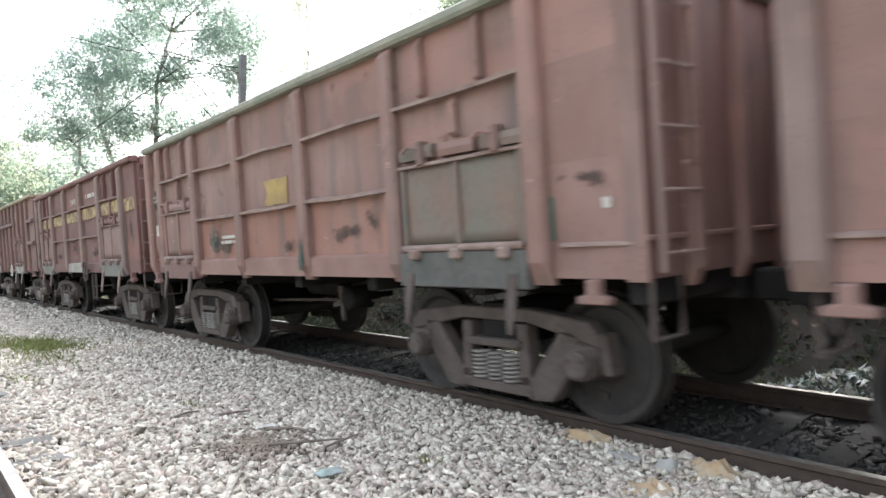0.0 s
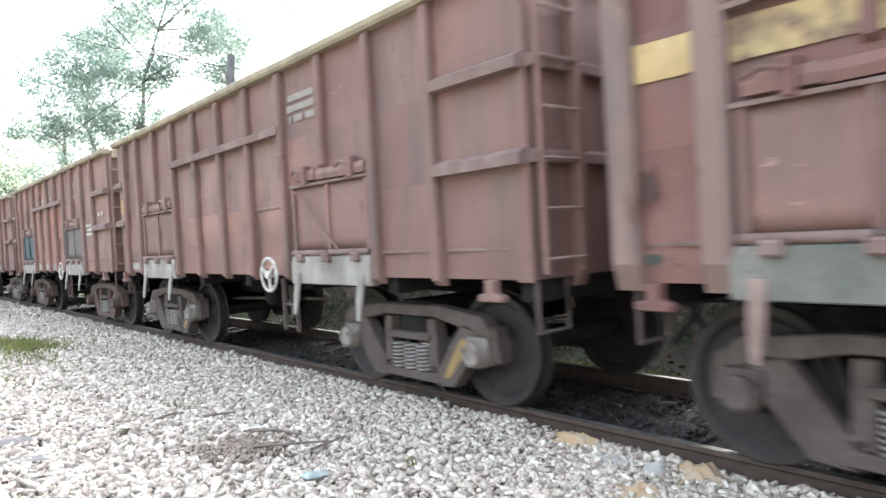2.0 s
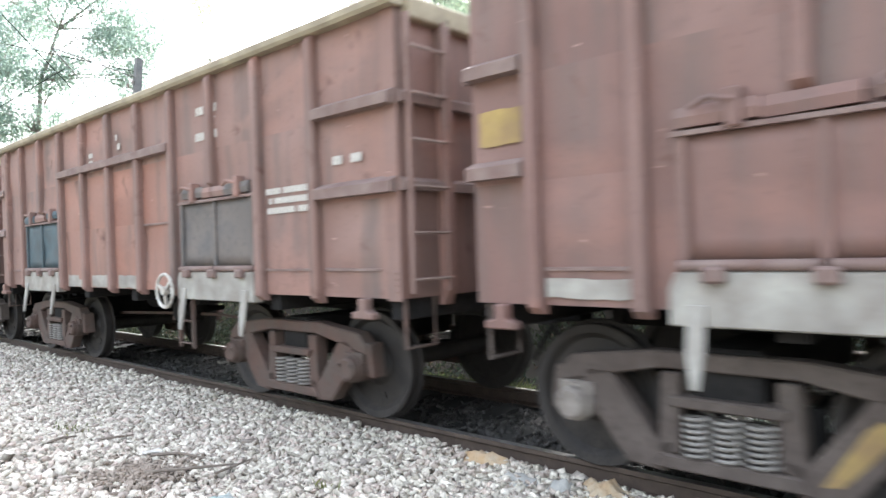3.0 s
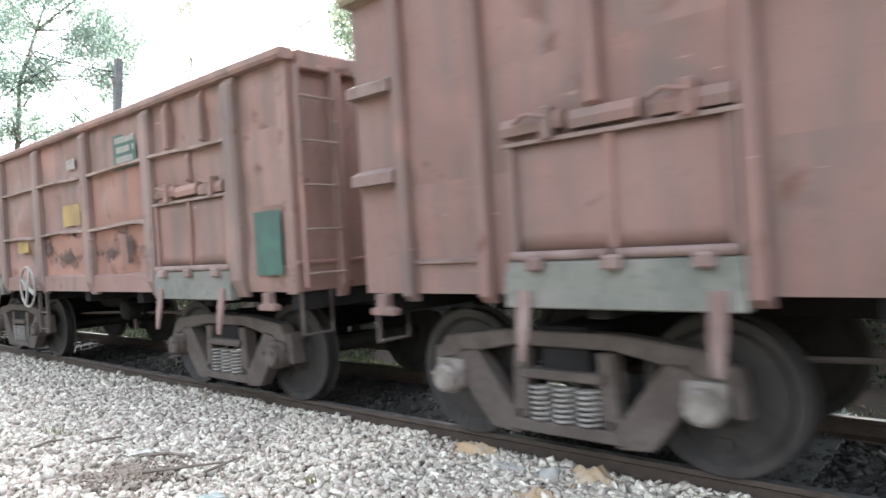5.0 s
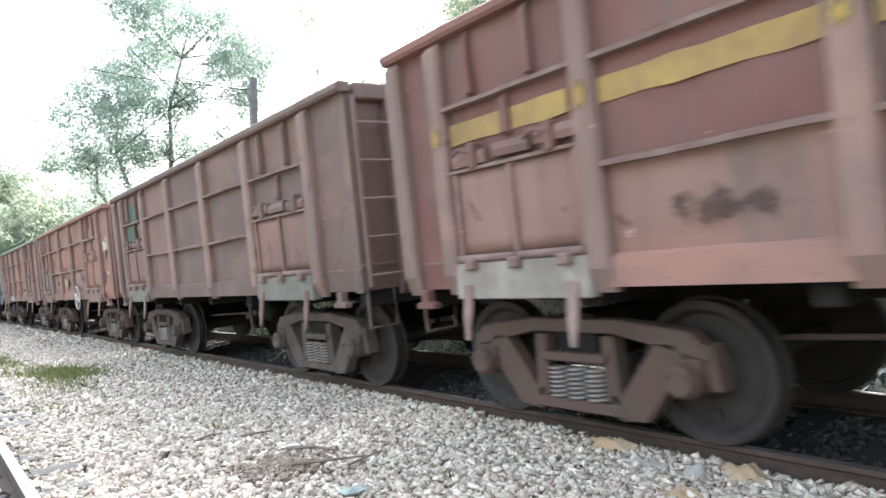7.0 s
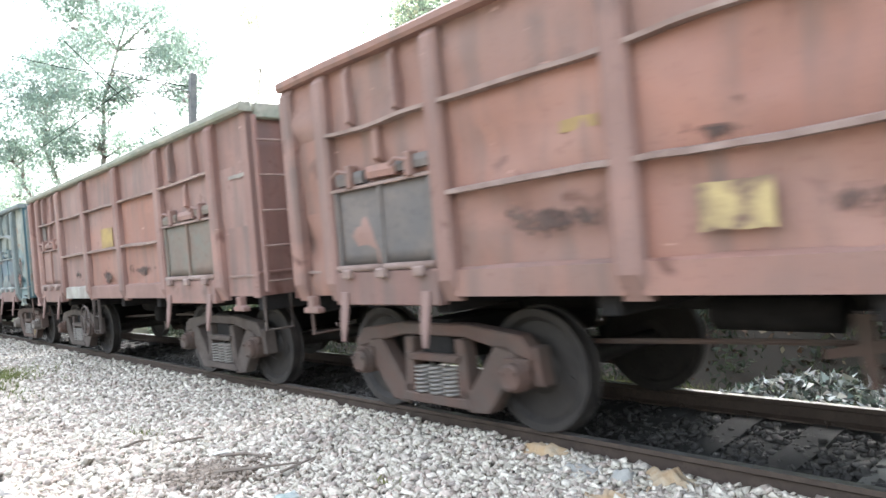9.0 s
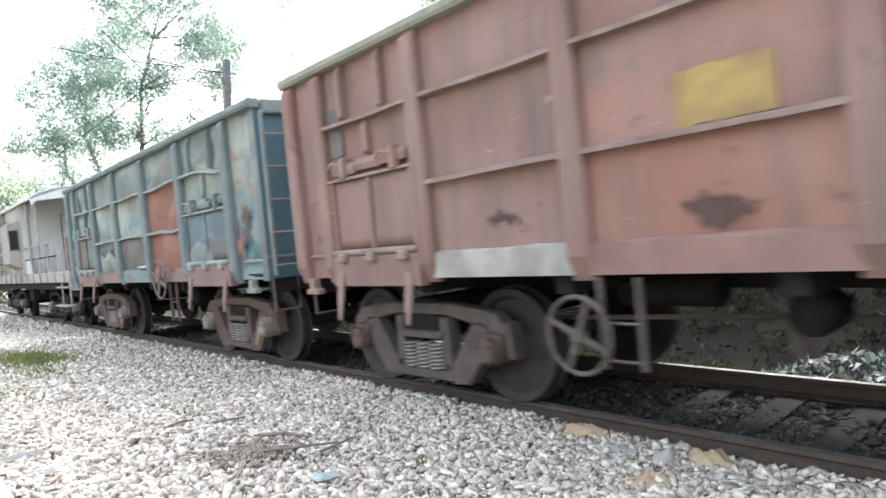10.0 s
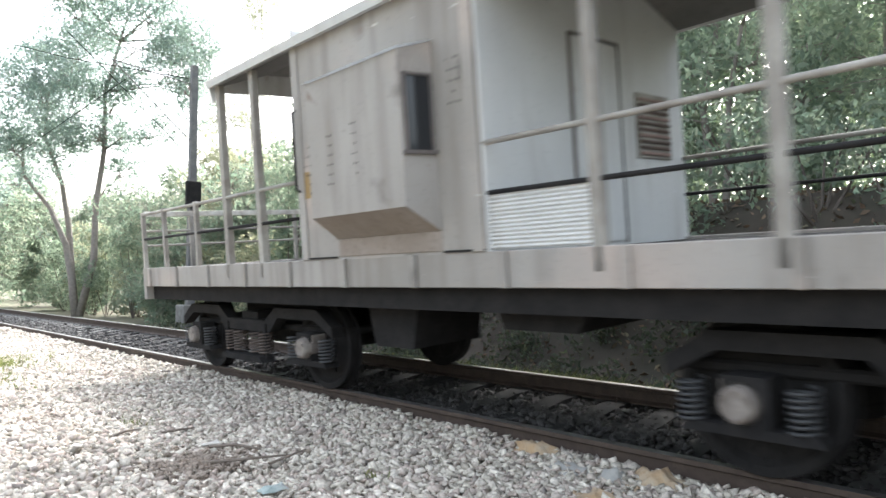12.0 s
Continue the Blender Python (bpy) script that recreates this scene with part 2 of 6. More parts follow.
CREAM = paint("cream_van_paint", (0.285, 0.262, 0.235), (0.345, 0.322, 0.295), (0.17, 0.115, 0.085), (0.16, 0.138, 0.118), 0.15, 0.45)
WHITE_VAN = paint("white_van_paint", (0.54, 0.54, 0.525), (0.62, 0.615, 0.595), (0.30, 0.22, 0.17), (0.38, 0.36, 0.335), 0.1, 0.35, 0)
GLASS = material("window_glass", 0.08)[0]
GLASS.node_tree.nodes["Principled BSDF"].inputs["Base Color"].default_value = (0.02, 0.022, 0.025, 1)


# ---- mesh helpers ----
def link(ob, mat, parent=None):
    """Give an object its own material and parent."""
    ob.parent = parent
    ob.material_slots[0].link = "OBJECT"
    ob.material_slots[0].material = mat
    return ob


def part(name, bm, mat, parent=None, label="", smooth=False):
    """Link a bmesh as one mesh object under a thing or a part."""
    me = bpy.data.meshes.new(name)
    bm.normal_update()
    bm.to_mesh(me)
    bm.free()
    me.materials.append(None)
    if smooth:
        me.polygons.foreach_set("use_smooth", [True] * len(me.polygons))
    ob = link(new(name, me), mat, parent)
    return tagged(ob, label) if label else ob


SHARED = {}


def shared(name, key, make, mat, parent, m=None, label="", smooth=False):
    """Like part(), but alike pieces use one mesh; m places the piece in its parent's space."""
    if key not in SHARED:
        bm = make()
        me = bpy.data.meshes.new(name)
        bm.normal_update()
        bm.to_mesh(me)
        bm.free()
        me.materials.append(None)
        if smooth:
            me.polygons.foreach_set("use_smooth", [True] * len(me.polygons))
        SHARED[key] = me
    ob = link(new(name, SHARED[key]), mat, parent)
    if m is not None:
        ob.matrix_basis = m
    return tagged(ob, label) if label else ob


def at(x, y, z):
    return Matrix.Translation((x, y, z))


def box(bm, x0, y0, z0, x1, y1, z1, bevel=0.0):
    v = bmesh.ops.create_cube(bm, size=1, matrix=Matrix.LocRotScale(((x0 + x1) / 2, (y0 + y1) / 2, (z0 + z1) / 2), None, (abs(x1 - x0), abs(y1 - y0), abs(z1 - z0))))["verts"]
    if bevel:
        bmesh.ops.bevel(bm, geom=list({e for q in v for e in q.link_edges}), offset=bevel, segments=1, affect="EDGES")
    return bm


def prism(bm, points, x0, x1):
    """A plate between x0 and x1 with the outline points (y, z)."""
    a = [bm.verts.new((x0, y, z)) for y, z in points]
    b = [bm.verts.new((x1, y, z)) for y, z in points]
    n = len(points)
    made = [bm.faces.new(a), bm.faces.new(b[::-1])]
    made += [bm.faces.new((a[i], b[i], b[(i + 1) % n], a[(i + 1) % n])) for i in range(n)]
    bmesh.ops.recalc_face_normals(bm, faces=made)
    return bm


def along(bm, points, y0, y1):
    """A bar between y0 and y1 with the section points (x, z)."""
    a = [bm.verts.new((x, y0, z)) for x, z in points]
    b = [bm.verts.new((x, y1, z)) for x, z in points]
    n = len(points)
    made = [bm.faces.new(a), bm.faces.new(b[::-1])]
    made += [bm.faces.new((a[i], b[i], b[(i + 1) % n], a[(i + 1) % n])) for i in range(n)]
    bmesh.ops.recalc_face_normals(bm, faces=made)
    return bm


def tube(bm, points, radii, seg=8, closed=False):
    """A round bar through the points."""
    pts = [Vector(q) for q in points]
    if not isinstance(radii, (list, tuple)):
        radii = [radii] * len(pts)
    rings = []
    for i, q in enumerate(pts):
        if closed:
            d = pts[(i + 1) % len(pts)] - pts[i - 1]
        else:
            d = pts[min(i + 1, len(pts) - 1)] - pts[max(i - 1, 0)]
        d.normalize()
        u = d.cross(Vector((0, 0, 1)) if abs(d.z) < 0.9 else Vector((1, 0, 0))).normalized()
        w = d.cross(u)
        rings.append([bm.verts.new(q + radii[i] * (math.cos(k * math.tau / seg) * u + math.sin(k * math.tau / seg) * w)) for k in range(seg)])
    made = []
    pairs = list(zip(rings, rings[1:])) + ([(rings[-1], rings[0])] if closed else [])
    for r0, r1 in pairs:
        made += [bm.faces.new((r0[k], r0[(k + 1) % seg], r1[(k + 1) % seg], r1[k])) for k in range(seg)]
    if not closed:
        made += [bm.faces.new(rings[0]), bm.faces.new(rings[-1][::-1])]
    bmesh.ops.recalc_face_normals(bm, faces=made)
    return bm


def lathe(bm, profile, seg=32):
    """Turn the profile (x, r) round the x axis."""
    rings = [[bm.verts.new((x, r * math.cos(k * math.tau / seg), r * math.sin(k * math.tau / seg))) for k in range(seg)] for x, r in profile]
    made = []
    for r0, r1 in zip(rings, rings[1:]):
        made += [bm.faces.new((r0[k], r0[(k + 1) % seg], r1[(k + 1) % seg], r1[k])) for k in range(seg)]
    made += [bm.faces.new(rings[0]), bm.faces.new(rings[-1][::-1])]
    bmesh.ops.recalc_face_normals(bm, faces=made)
    return bm


def sheet(bm, corners, nu, nv, dent=0.0, seed=0.0, out=Vector((-1, 0, 0))):
    """A sheet of steel between four corners, dented by slow noise; its edges stay put."""
    a, b, c, d = [Vector(q) for q in corners]
    grid = []
    for i in range(nu + 1):
        row = []
        for j in range(nv + 1):
            u, v = i / nu, j / nv
            q = (a * (1 - u) + b * u) * (1 - v) + (d * (1 - u) + c * u) * v
            hold = min(1, 4 * min(u, 1 - u)) * min(1, 4 * min(v, 1 - v))
            q = q + out * (dent * hold * noise.noise(q * 1.6 + Vector((seed, seed * 0.7, 0))) + dent * 0.5 * hold * noise.noise(q * 4 + Vector((0, seed, seed))))
            row.append(bm.verts.new(q))
        grid.append(row)
    for i in range(nu):
        for j in range(nv):
            bm.faces.new((grid[i][j], grid[i + 1][j], grid[i + 1][j + 1], grid[i][j + 1]))
    return bm


def thing(name, label, category, group="", kind=""):
    return tagged(new(name), label, category, group, kind)


def raw_mesh(name, verts, faces, mat, smooth=False):
    """One joined mesh from arrays of corners and of faces with as many corners each."""
    me = bpy.data.meshes.new(name)
    n, k = faces.shape
    me.vertices.add(len(verts))
    me.vertices.foreach_set("co", np.ascontiguousarray(verts, dtype=np.float32).ravel())
    me.loops.add(n * k)
    me.loops.foreach_set("vertex_index", np.ascontiguousarray(faces, dtype=np.int32).ravel())
    me.polygons.add(n)
    me.polygons.foreach_set("loop_start", np.arange(n, dtype=np.int32) * k)
    me.update(calc_edges=True)
    me.materials.append(mat)
    if smooth:
        me.polygons.foreach_set("use_smooth", [True] * n)
    return new(name, me)


# ---- the line: a slight curve to the left, canted towards its inside ----
TRACK, RADIUS, CANT = 5.315, 1958.0, 4.9
SPEED, PITCH, START, HALF = 10.575, 11.113, 2.584, 4.892
TAIL = 0.36  # what a wagon body overhangs at its rear
RAIL = 0.8725
LIFT = RAIL * math.sin(radians(CANT))


def on_line(s, off=0.0, z=0.0):
    """A point s metres along the line, off metres to the right of the train's track, level."""
    a, r = s / RADIUS, RADIUS + off
    return Vector((TRACK - RADIUS + r * math.cos(a), r * math.sin(a), z))


def on_track(s):
    """The pose of the canted track's middle, s metres along the line."""
    q = on_line(s, 0, LIFT)
    return Matrix.Translation(q) @ Matrix.Rotation(s / RADIUS, 4, "Z") @ Matrix.Rotation(radians(-CANT), 4, "Y")


# ---- ground ----
rng = np.random.default_rng(7)
bm = bmesh.new()
edges = [-900, -300, -120, -60, -30, -14, -7, 0, 7, 12, 18, 30, 60, 120, 300, 900]
grid = [[bm.verts.new((x, y, -0.55 + (0.25 * noise.noise(Vector((x * 0.07, y * 0.07, 0))) if abs(x) < 200 and abs(y) < 200 else 0))) for y in edges] for x in edges]
for i in range(len(edges) - 1):
    for j in range(len(edges) - 1):
        bm.faces.new((grid[i][j], grid[i + 1][j], grid[i + 1][j + 1], grid[i][j + 1]))
ground = part("ground", bm, EARTH, None, "bare brown earth with weeds beside the railway", True)
tagged(ground, "", "ground", "", "structure")


def strip(name, section, mat, label, s0=-16, s1=150, wobble=0.02):
    """A bed along the line with the cross-section (off, z)."""
    bm = bmesh.new()
    stations = [s0 + 0.8 * i for i in range(int(40 / 0.8))] + [s0 + 40 + 4 * i for i in range(int((s1 - s0 - 40) / 4) + 1)]
    rows = []
    for s in stations:
        row = []
        for off, z in section:
            q = on_line(s, off, z)
            row.append(bm.verts.new(q + Vector((0, 0, wobble * noise.noise(q * 1.3)))))
        rows.append(row)
    for r0, r1 in zip(rows, rows[1:]):
        for k in range(len(section) - 1):
            bm.faces.new((r0[k], r0[k + 1], r1[k + 1], r1[k]))
    return tagged(part(name, bm, mat, None, label, True), "", "ballast bed", "", "structure")


strip("ballast_bed", [(-11, -0.75), (-8.5, -0.42), (-7.0, -0.24)] + [(-6.6 + 0.4 * i, -0.215) for i in range(13)] + [(-1.5, -0.20), (-1.25, -0.175), (-1.05, -0.145)],
      BED, "pale grey crushed stone bed between the two tracks")
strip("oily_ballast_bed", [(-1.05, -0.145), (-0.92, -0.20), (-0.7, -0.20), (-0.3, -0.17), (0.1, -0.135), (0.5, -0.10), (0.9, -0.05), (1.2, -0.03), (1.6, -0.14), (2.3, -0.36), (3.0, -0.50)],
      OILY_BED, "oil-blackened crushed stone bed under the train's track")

def turns(n):
    """n random turns."""
    q = rng.normal(size=(n, 4))
    q /= np.linalg.norm(q, axis=1, keepdims=True)
    w, x, y, z = q.T
    return np.stack([np.stack([1 - 2 * (y * y + z * z), 2 * (x * y - z * w), 2 * (x * z + y * w)], -1),
                     np.stack([2 * (x * y + z * w), 1 - 2 * (x * x + z * z), 2 * (y * z - x * w)], -1),
                     np.stack([2 * (x * z - y * w), 2 * (y * z + x * w), 1 - 2 * (x * x + y * y)], -1)], 1)


def tilts(n, spread):
    """n turns: any heading, tipped over by about the spread in radians."""
    a, b, c = rng.uniform(0, math.tau, n), rng.normal(0, spread, n), rng.normal(0, spread, n)
    o, i = np.zeros(n), np.ones(n)
    rz = np.stack([np.stack([np.cos(a), -np.sin(a), o], -1), np.stack([np.sin(a), np.cos(a), o], -1), np.stack([o, o, i], -1)], 1)
    rx = np.stack([np.stack([i, o, o], -1), np.stack([o, np.cos(b), -np.sin(b)], -1), np.stack([o, np.sin(b), np.cos(b)], -1)], 1)
    ry = np.stack([np.stack([np.cos(c), o, np.sin(c)], -1), np.stack([o, i, o], -1), np.stack([-np.sin(c), o, np.cos(c)], -1)], 1)
    return rx @ ry @ rz


CORNERS = np.array([(x, y, z) for x in (-1, 1) for y in (-1, 1) for z in (-1, 1)], dtype=float)
CORNER_FACES = np.array([(0, 1, 3), (0, 3, 2), (4, 6, 7), (4, 7, 5), (0, 4, 5), (0, 5, 1), (2, 3, 7), (2, 7, 6), (0, 2, 6), (0, 6, 4), (1, 5, 7), (1, 7, 3)])


def stones(name, places, size, mat, label, category="ballast"):
    """Broken angular stones of about the size at the places, as one heap."""
    n = len(places)
    shape = CORNERS * rng.uniform(0.45, 1.0, (n, 8, 3))
    shape = shape * (np.exp(rng.normal(0, 0.25, (n, 1, 3))) * (1.3, 0.92, 0.5) * size[:, None, None])
    verts = np.einsum("nij,nkj->nki", tilts(n, 0.45), shape) + places[:, None, :]
    faces = CORNER_FACES[None] + 8 * np.arange(n)[:, None, None]
    ob = raw_mesh(name, verts.reshape(-1, 3), faces.reshape(-1, 3), mat)
    return tagged(ob, label, category, "", "stuff")


def scatter(off0, off1, s0, s1, per_m2, level):
    n = int((off1 - off0) * (s1 - s0) * per_m2)
    off, s = rng.uniform(off0, off1, n), rng.uniform(s0, s1, n)
    r, a = RADIUS + off, s / RADIUS
    return np.stack([TRACK - RADIUS + r * np.cos(a), r * np.sin(a), level(off, s)], -1)


def heap(off, s):
    bank = np.clip((off + 1.75 + 0.12 * np.sin(s * 2.3) + 0.08 * np.sin(s * 5.1)) / 0.7, 0, 1)
    return -0.195 + rng.uniform(-0.03, 0.028, len(off)) + 0.02 * np.sin(off * 2.1 + s * 0.9) * np.cos(s * 1.3) + 0.075 * bank * bank


near = scatter(-4.7, -0.97, 1.2, 9.0, 1700, heap)
stones("ballast", near, 0.013 + 0.026 * rng.uniform(0, 1, len(near)) ** 1.6, STONE, "loose pale grey and buff crushed stone ballast")
mid = scatter(-4.7, -0.97, 9.0, 22.0, 700, heap)
stones("ballast", mid, rng.uniform(0.021, 0.042, len(mid)), STONE, "loose pale grey and buff crushed stone ballast")
far = scatter(-4.7, -0.97, 22.0, 60.0, 150, heap)
stones("ballast", far, rng.uniform(0.035, 0.06, len(far)), STONE, "loose pale grey and buff crushed stone ballast")
behind = scatter(-4.7, -0.97, -8.0, 1.2, 420, heap)
stones("ballast", behind, rng.uniform(0.021, 0.042, len(behind)), STONE, "loose pale grey and buff crushed stone ballast")
verge = scatter(-9.0, -6.6, -8.0, 30.0, 130, lambda o, s: -0.215 + rng.uniform(-0.02, 0.02, len(o)) - np.clip(-7.0 - o, 0, 3) * 0.12)
stones("ballast", verge, rng.uniform(0.025, 0.048, len(verge)), STONE, "crushed stone on the outer shoulder of the empty track")
inner = scatter(-6.6, -4.8, -8.0, 30.0, 200, lambda o, s: -0.21 + rng.uniform(-0.02, 0.02, len(o)))
stones("ballast", inner, rng.uniform(0.018, 0.036, len(inner)), STONE, "dusty crushed stone between the rails of the empty track")
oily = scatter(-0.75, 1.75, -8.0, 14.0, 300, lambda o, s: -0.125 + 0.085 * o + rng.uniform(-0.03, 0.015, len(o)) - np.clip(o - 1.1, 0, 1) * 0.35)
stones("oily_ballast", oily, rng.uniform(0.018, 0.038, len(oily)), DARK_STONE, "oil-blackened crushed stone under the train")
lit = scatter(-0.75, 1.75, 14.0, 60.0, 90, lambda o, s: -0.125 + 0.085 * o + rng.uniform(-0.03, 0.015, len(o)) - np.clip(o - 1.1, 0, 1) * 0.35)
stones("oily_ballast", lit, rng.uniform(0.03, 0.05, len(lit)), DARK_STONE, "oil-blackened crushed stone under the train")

RAIL_SECTION = [(-0.035, 0.0), (0.035, 0.0), (0.037, -0.035), (0.011, -0.05), (0.010, -0.135), (0.07, -0.156), (0.07, -0.17), (-0.07, -0.17), (-0.07, -0.156), (-0.010, -0.135), (-0.011, -0.05), (-0.037, -0.035)]


def railway(label, middle, cant, lift, s0, s1, sleeper_mat, pale_at):
    """Two rails on concrete sleepers."""
    track = thing("railway_track", label, "railway track", "", "structure")
    turn = Matrix.Rotation(radians(-cant), 4, "Y")

    def put(s):
        return Matrix.Translation(on_line(s, middle, lift)) @ Matrix.Rotation(s / RADIUS, 4, "Z") @ turn

    for side in (-1, 1):
        bm = bmesh.new()
        rows = []
        for i in range(int((s1 - s0) / 4) + 1):
            m = put(s0 + 4 * i)
            rows.append([bm.verts.new(m @ Vector((x + side * RAIL, 0, z))) for x, z in RAIL_SECTION])
        n = len(RAIL_SECTION)
        for r0, r1 in zip(rows, rows[1:]):
            for k in range(n):
                f = bm.faces.new((r0[k], r1[k], r1[(k + 1) % n], r0[(k + 1) % n]))
                f.material_index = 1 if k == 0 else 0
        bmesh.ops.recalc_face_normals(bm, faces=bm.faces)
        me = bpy.data.meshes.new("rail")
        bm.to_mesh(me)
        bm.free()
        me.materials.append(RAIL_RUST)
        me.materials.append(RAIL_TOP)
        tagged(new("rail", me), "rusty steel rail with a polished running surface").parent = track

    def sleeper():
        bm = bmesh.new()
        along(bm, [(-1.35, -0.30), (1.35, -0.30), (1.35, -0.165), (1.3, -0.155), (0.55, -0.165), (0.3, -0.19), (-0.3, -0.19), (-0.55, -0.165), (-1.3, -0.155), (-1.35, -0.165)], -0.12, 0.12)
        return bm

    def clip():
        bm = bmesh.new()
        tube(bm, [(-0.06, 0, -0.165), (-0.05, 0.0, -0.13), (0.0, 0.03, -0.125), (0.04, 0.0, -0.15), (0.0, -0.04, -0.15)], 0.009, 5)
        return bm

    s, i = s0 + 1.0, 0
    while s < min(s1, 75):
        m = put(s) @ pose(0, 0, 0, 0, 0, random.uniform(-1, 1))
        shared("sleeper", "sleeper", sleeper, CONCRETE if pale_at(s) else sleeper_mat, track, m)
        if -1 < s < 16:
            for side in (-1, 1):
                for end in (-1, 1):
                    shared("rail_clip", "clip", clip, RAIL_RUST, track, m @ at(side * RAIL + end * 0.08, 0, 0) @ pose(0, 0, 0, 0, 0, 0 if end < 0 else 180))
        s += 0.63
        i += 1
    return track


# pale or dark concrete by place: light and shade put into sleeper colour
railway("canted broad gauge track on concrete sleepers under the train", 0.0, CANT, LIFT, -16, 150, SHADED_DIRTY_CONCRETE, lambda s: 1.2 < s < 1.9 or s > 19)
railway("empty broad gauge track with dusty concrete sleepers", 0.5 + 0.07 - RAIL - TRACK, 0.0, 0.0, -8, 120, SHADED_DIRTY_CONCRETE, lambda s: True)


# ---- running gear ----
WHEELSETS = []


def wheelset_mesh():
    bm = bmesh.new()
    for side in (-1, 1):
        prof = [(-0.07, 0.50), (-0.065, 0.505), (0.03, 0.50), (0.045, 0.525), (0.07, 0.53), (0.072, 0.44), (0.03, 0.40), (0.02, 0.2), (0.06, 0.14), (0.06, 0.10), (-0.09, 0.10), (-0.09, 0.14), (-0.03, 0.20), (-0.02, 0.40), (-0.065, 0.44)]
        start = len(bm.verts)
        lathe(bm, prof[3:] + prof[:3], 40)
        bm.verts.ensure_lookup_table()
        for v in bm.verts[start:]:
            v.co.x = side * (0.8725 - v.co.x)
        # a balance mark and lifting holes' rims on the web
        for k in range(2):
            a = math.pi * k
            start = len(bm.verts)
            box(bm, 0, -0.05, 0.27, 0.02, 0.05, 0.33)
            bm.verts.ensure_lookup_table()
            for v in bm.verts[start:]:
                v.co = Matrix.Rotation(a, 3, "X") @ v.co
                v.co.x = side * (0.8725 + 0.02 + v.co.x)
    tube(bm, [(-1.12, 0, 0), (-0.7, 0, 0), (0.7, 0, 0), (1.12, 0, 0)], [0.075, 0.09, 0.09, 0.075], 14)
    bmesh.ops.recalc_face_normals(bm, faces=bm.faces)
    return bm


def side_frame_mesh():
    bm = bmesh.new()
    x0, x1 = -1.17, -1.02
    prism(bm, [(-1.16, 0.70), (-1.04, 0.82), (-0.45, 0.89), (0.45, 0.89), (1.04, 0.82), (1.16, 0.70), (1.16, 0.62), (0.80, 0.70), (0.40, 0.78), (-0.40, 0.78), (-0.80, 0.70), (-1.16, 0.62)], x0, x1)
    for k in (-1, 1):
        prism(bm, [(k * 0.28, 0.76), (k * 0.40, 0.76), (k * 0.43, 0.24), (k * 0.29, 0.26)], x0, x1)
        prism(bm, [(k * 0.30, 0.34), (k * 0.40, 0.13), (k * 0.64, 0.15), (k * 0.99, 0.58), (k * 0.92, 0.74), (k * 0.76, 0.74), (k * 0.43, 0.32)], x0, x1)
        prism(bm, [(k * 0.79, 0.73), (k * 1.19, 0.73), (k * 1.23, 0.42), (k * 1.14, 0.42), (k * 1.12, 0.63), (k * 0.89, 0.63), (k * 0.86, 0.44), (k * 0.79, 0.46)], x0 + 0.02, x1 + 0.03)
    prism(bm, [(-0.46, 0.16), (0.46, 0.16), (0.40, 0.25), (-0.40, 0.25)], x0 - 0.02, x1)
    prism(bm, [(-0.36, 0.62), (0.36, 0.62), (0.32, 0.55), (-0.32, 0.55)], x0 - 0.03, x1)
    bmesh.ops.bevel(bm, geom=bm.edges[:], offset=0.012, segments=1, affect="EDGES")
    return bm


def far_side(make):
    def made():
        bm = make()
        bmesh.ops.rotate(bm, verts=bm.verts, cent=(0, 0, 0), matrix=Matrix.Rotation(math.pi, 3, "Z"))
        return bm
    return made


def spring_mesh():
    bm = bmesh.new()
    turnsn, seg = 7.0, 13
    pts = [(0.082 * math.cos(k * math.tau / seg), 0.082 * math.sin(k * math.tau / seg), 0.26 * k / (turnsn * seg)) for k in range(int(turnsn * seg) + 1)]
    return tube(bm, pts, 0.0125, 6)


def axle_box_mesh():
    bm = bmesh.new()
    lathe(bm, [(-1.29, 0.05), (-1.295, 0.09), (-1.275, 0.11), (-1.22, 0.115), (-1.22, 0.13), (-1.04, 0.13)], 18)
    for k in range(3):
        a = k * math.tau / 3 + 0.5
        tube(bm, [(-1.29, 0.085 * math.cos(a), 0.085 * math.sin(a)), (-1.315, 0.085 * math.cos(a), 0.085 * math.sin(a))], 0.016, 6)
    box(bm, -1.20, -0.13, 0.05, -1.02, 0.13, 0.14, 0.01)
    return bm


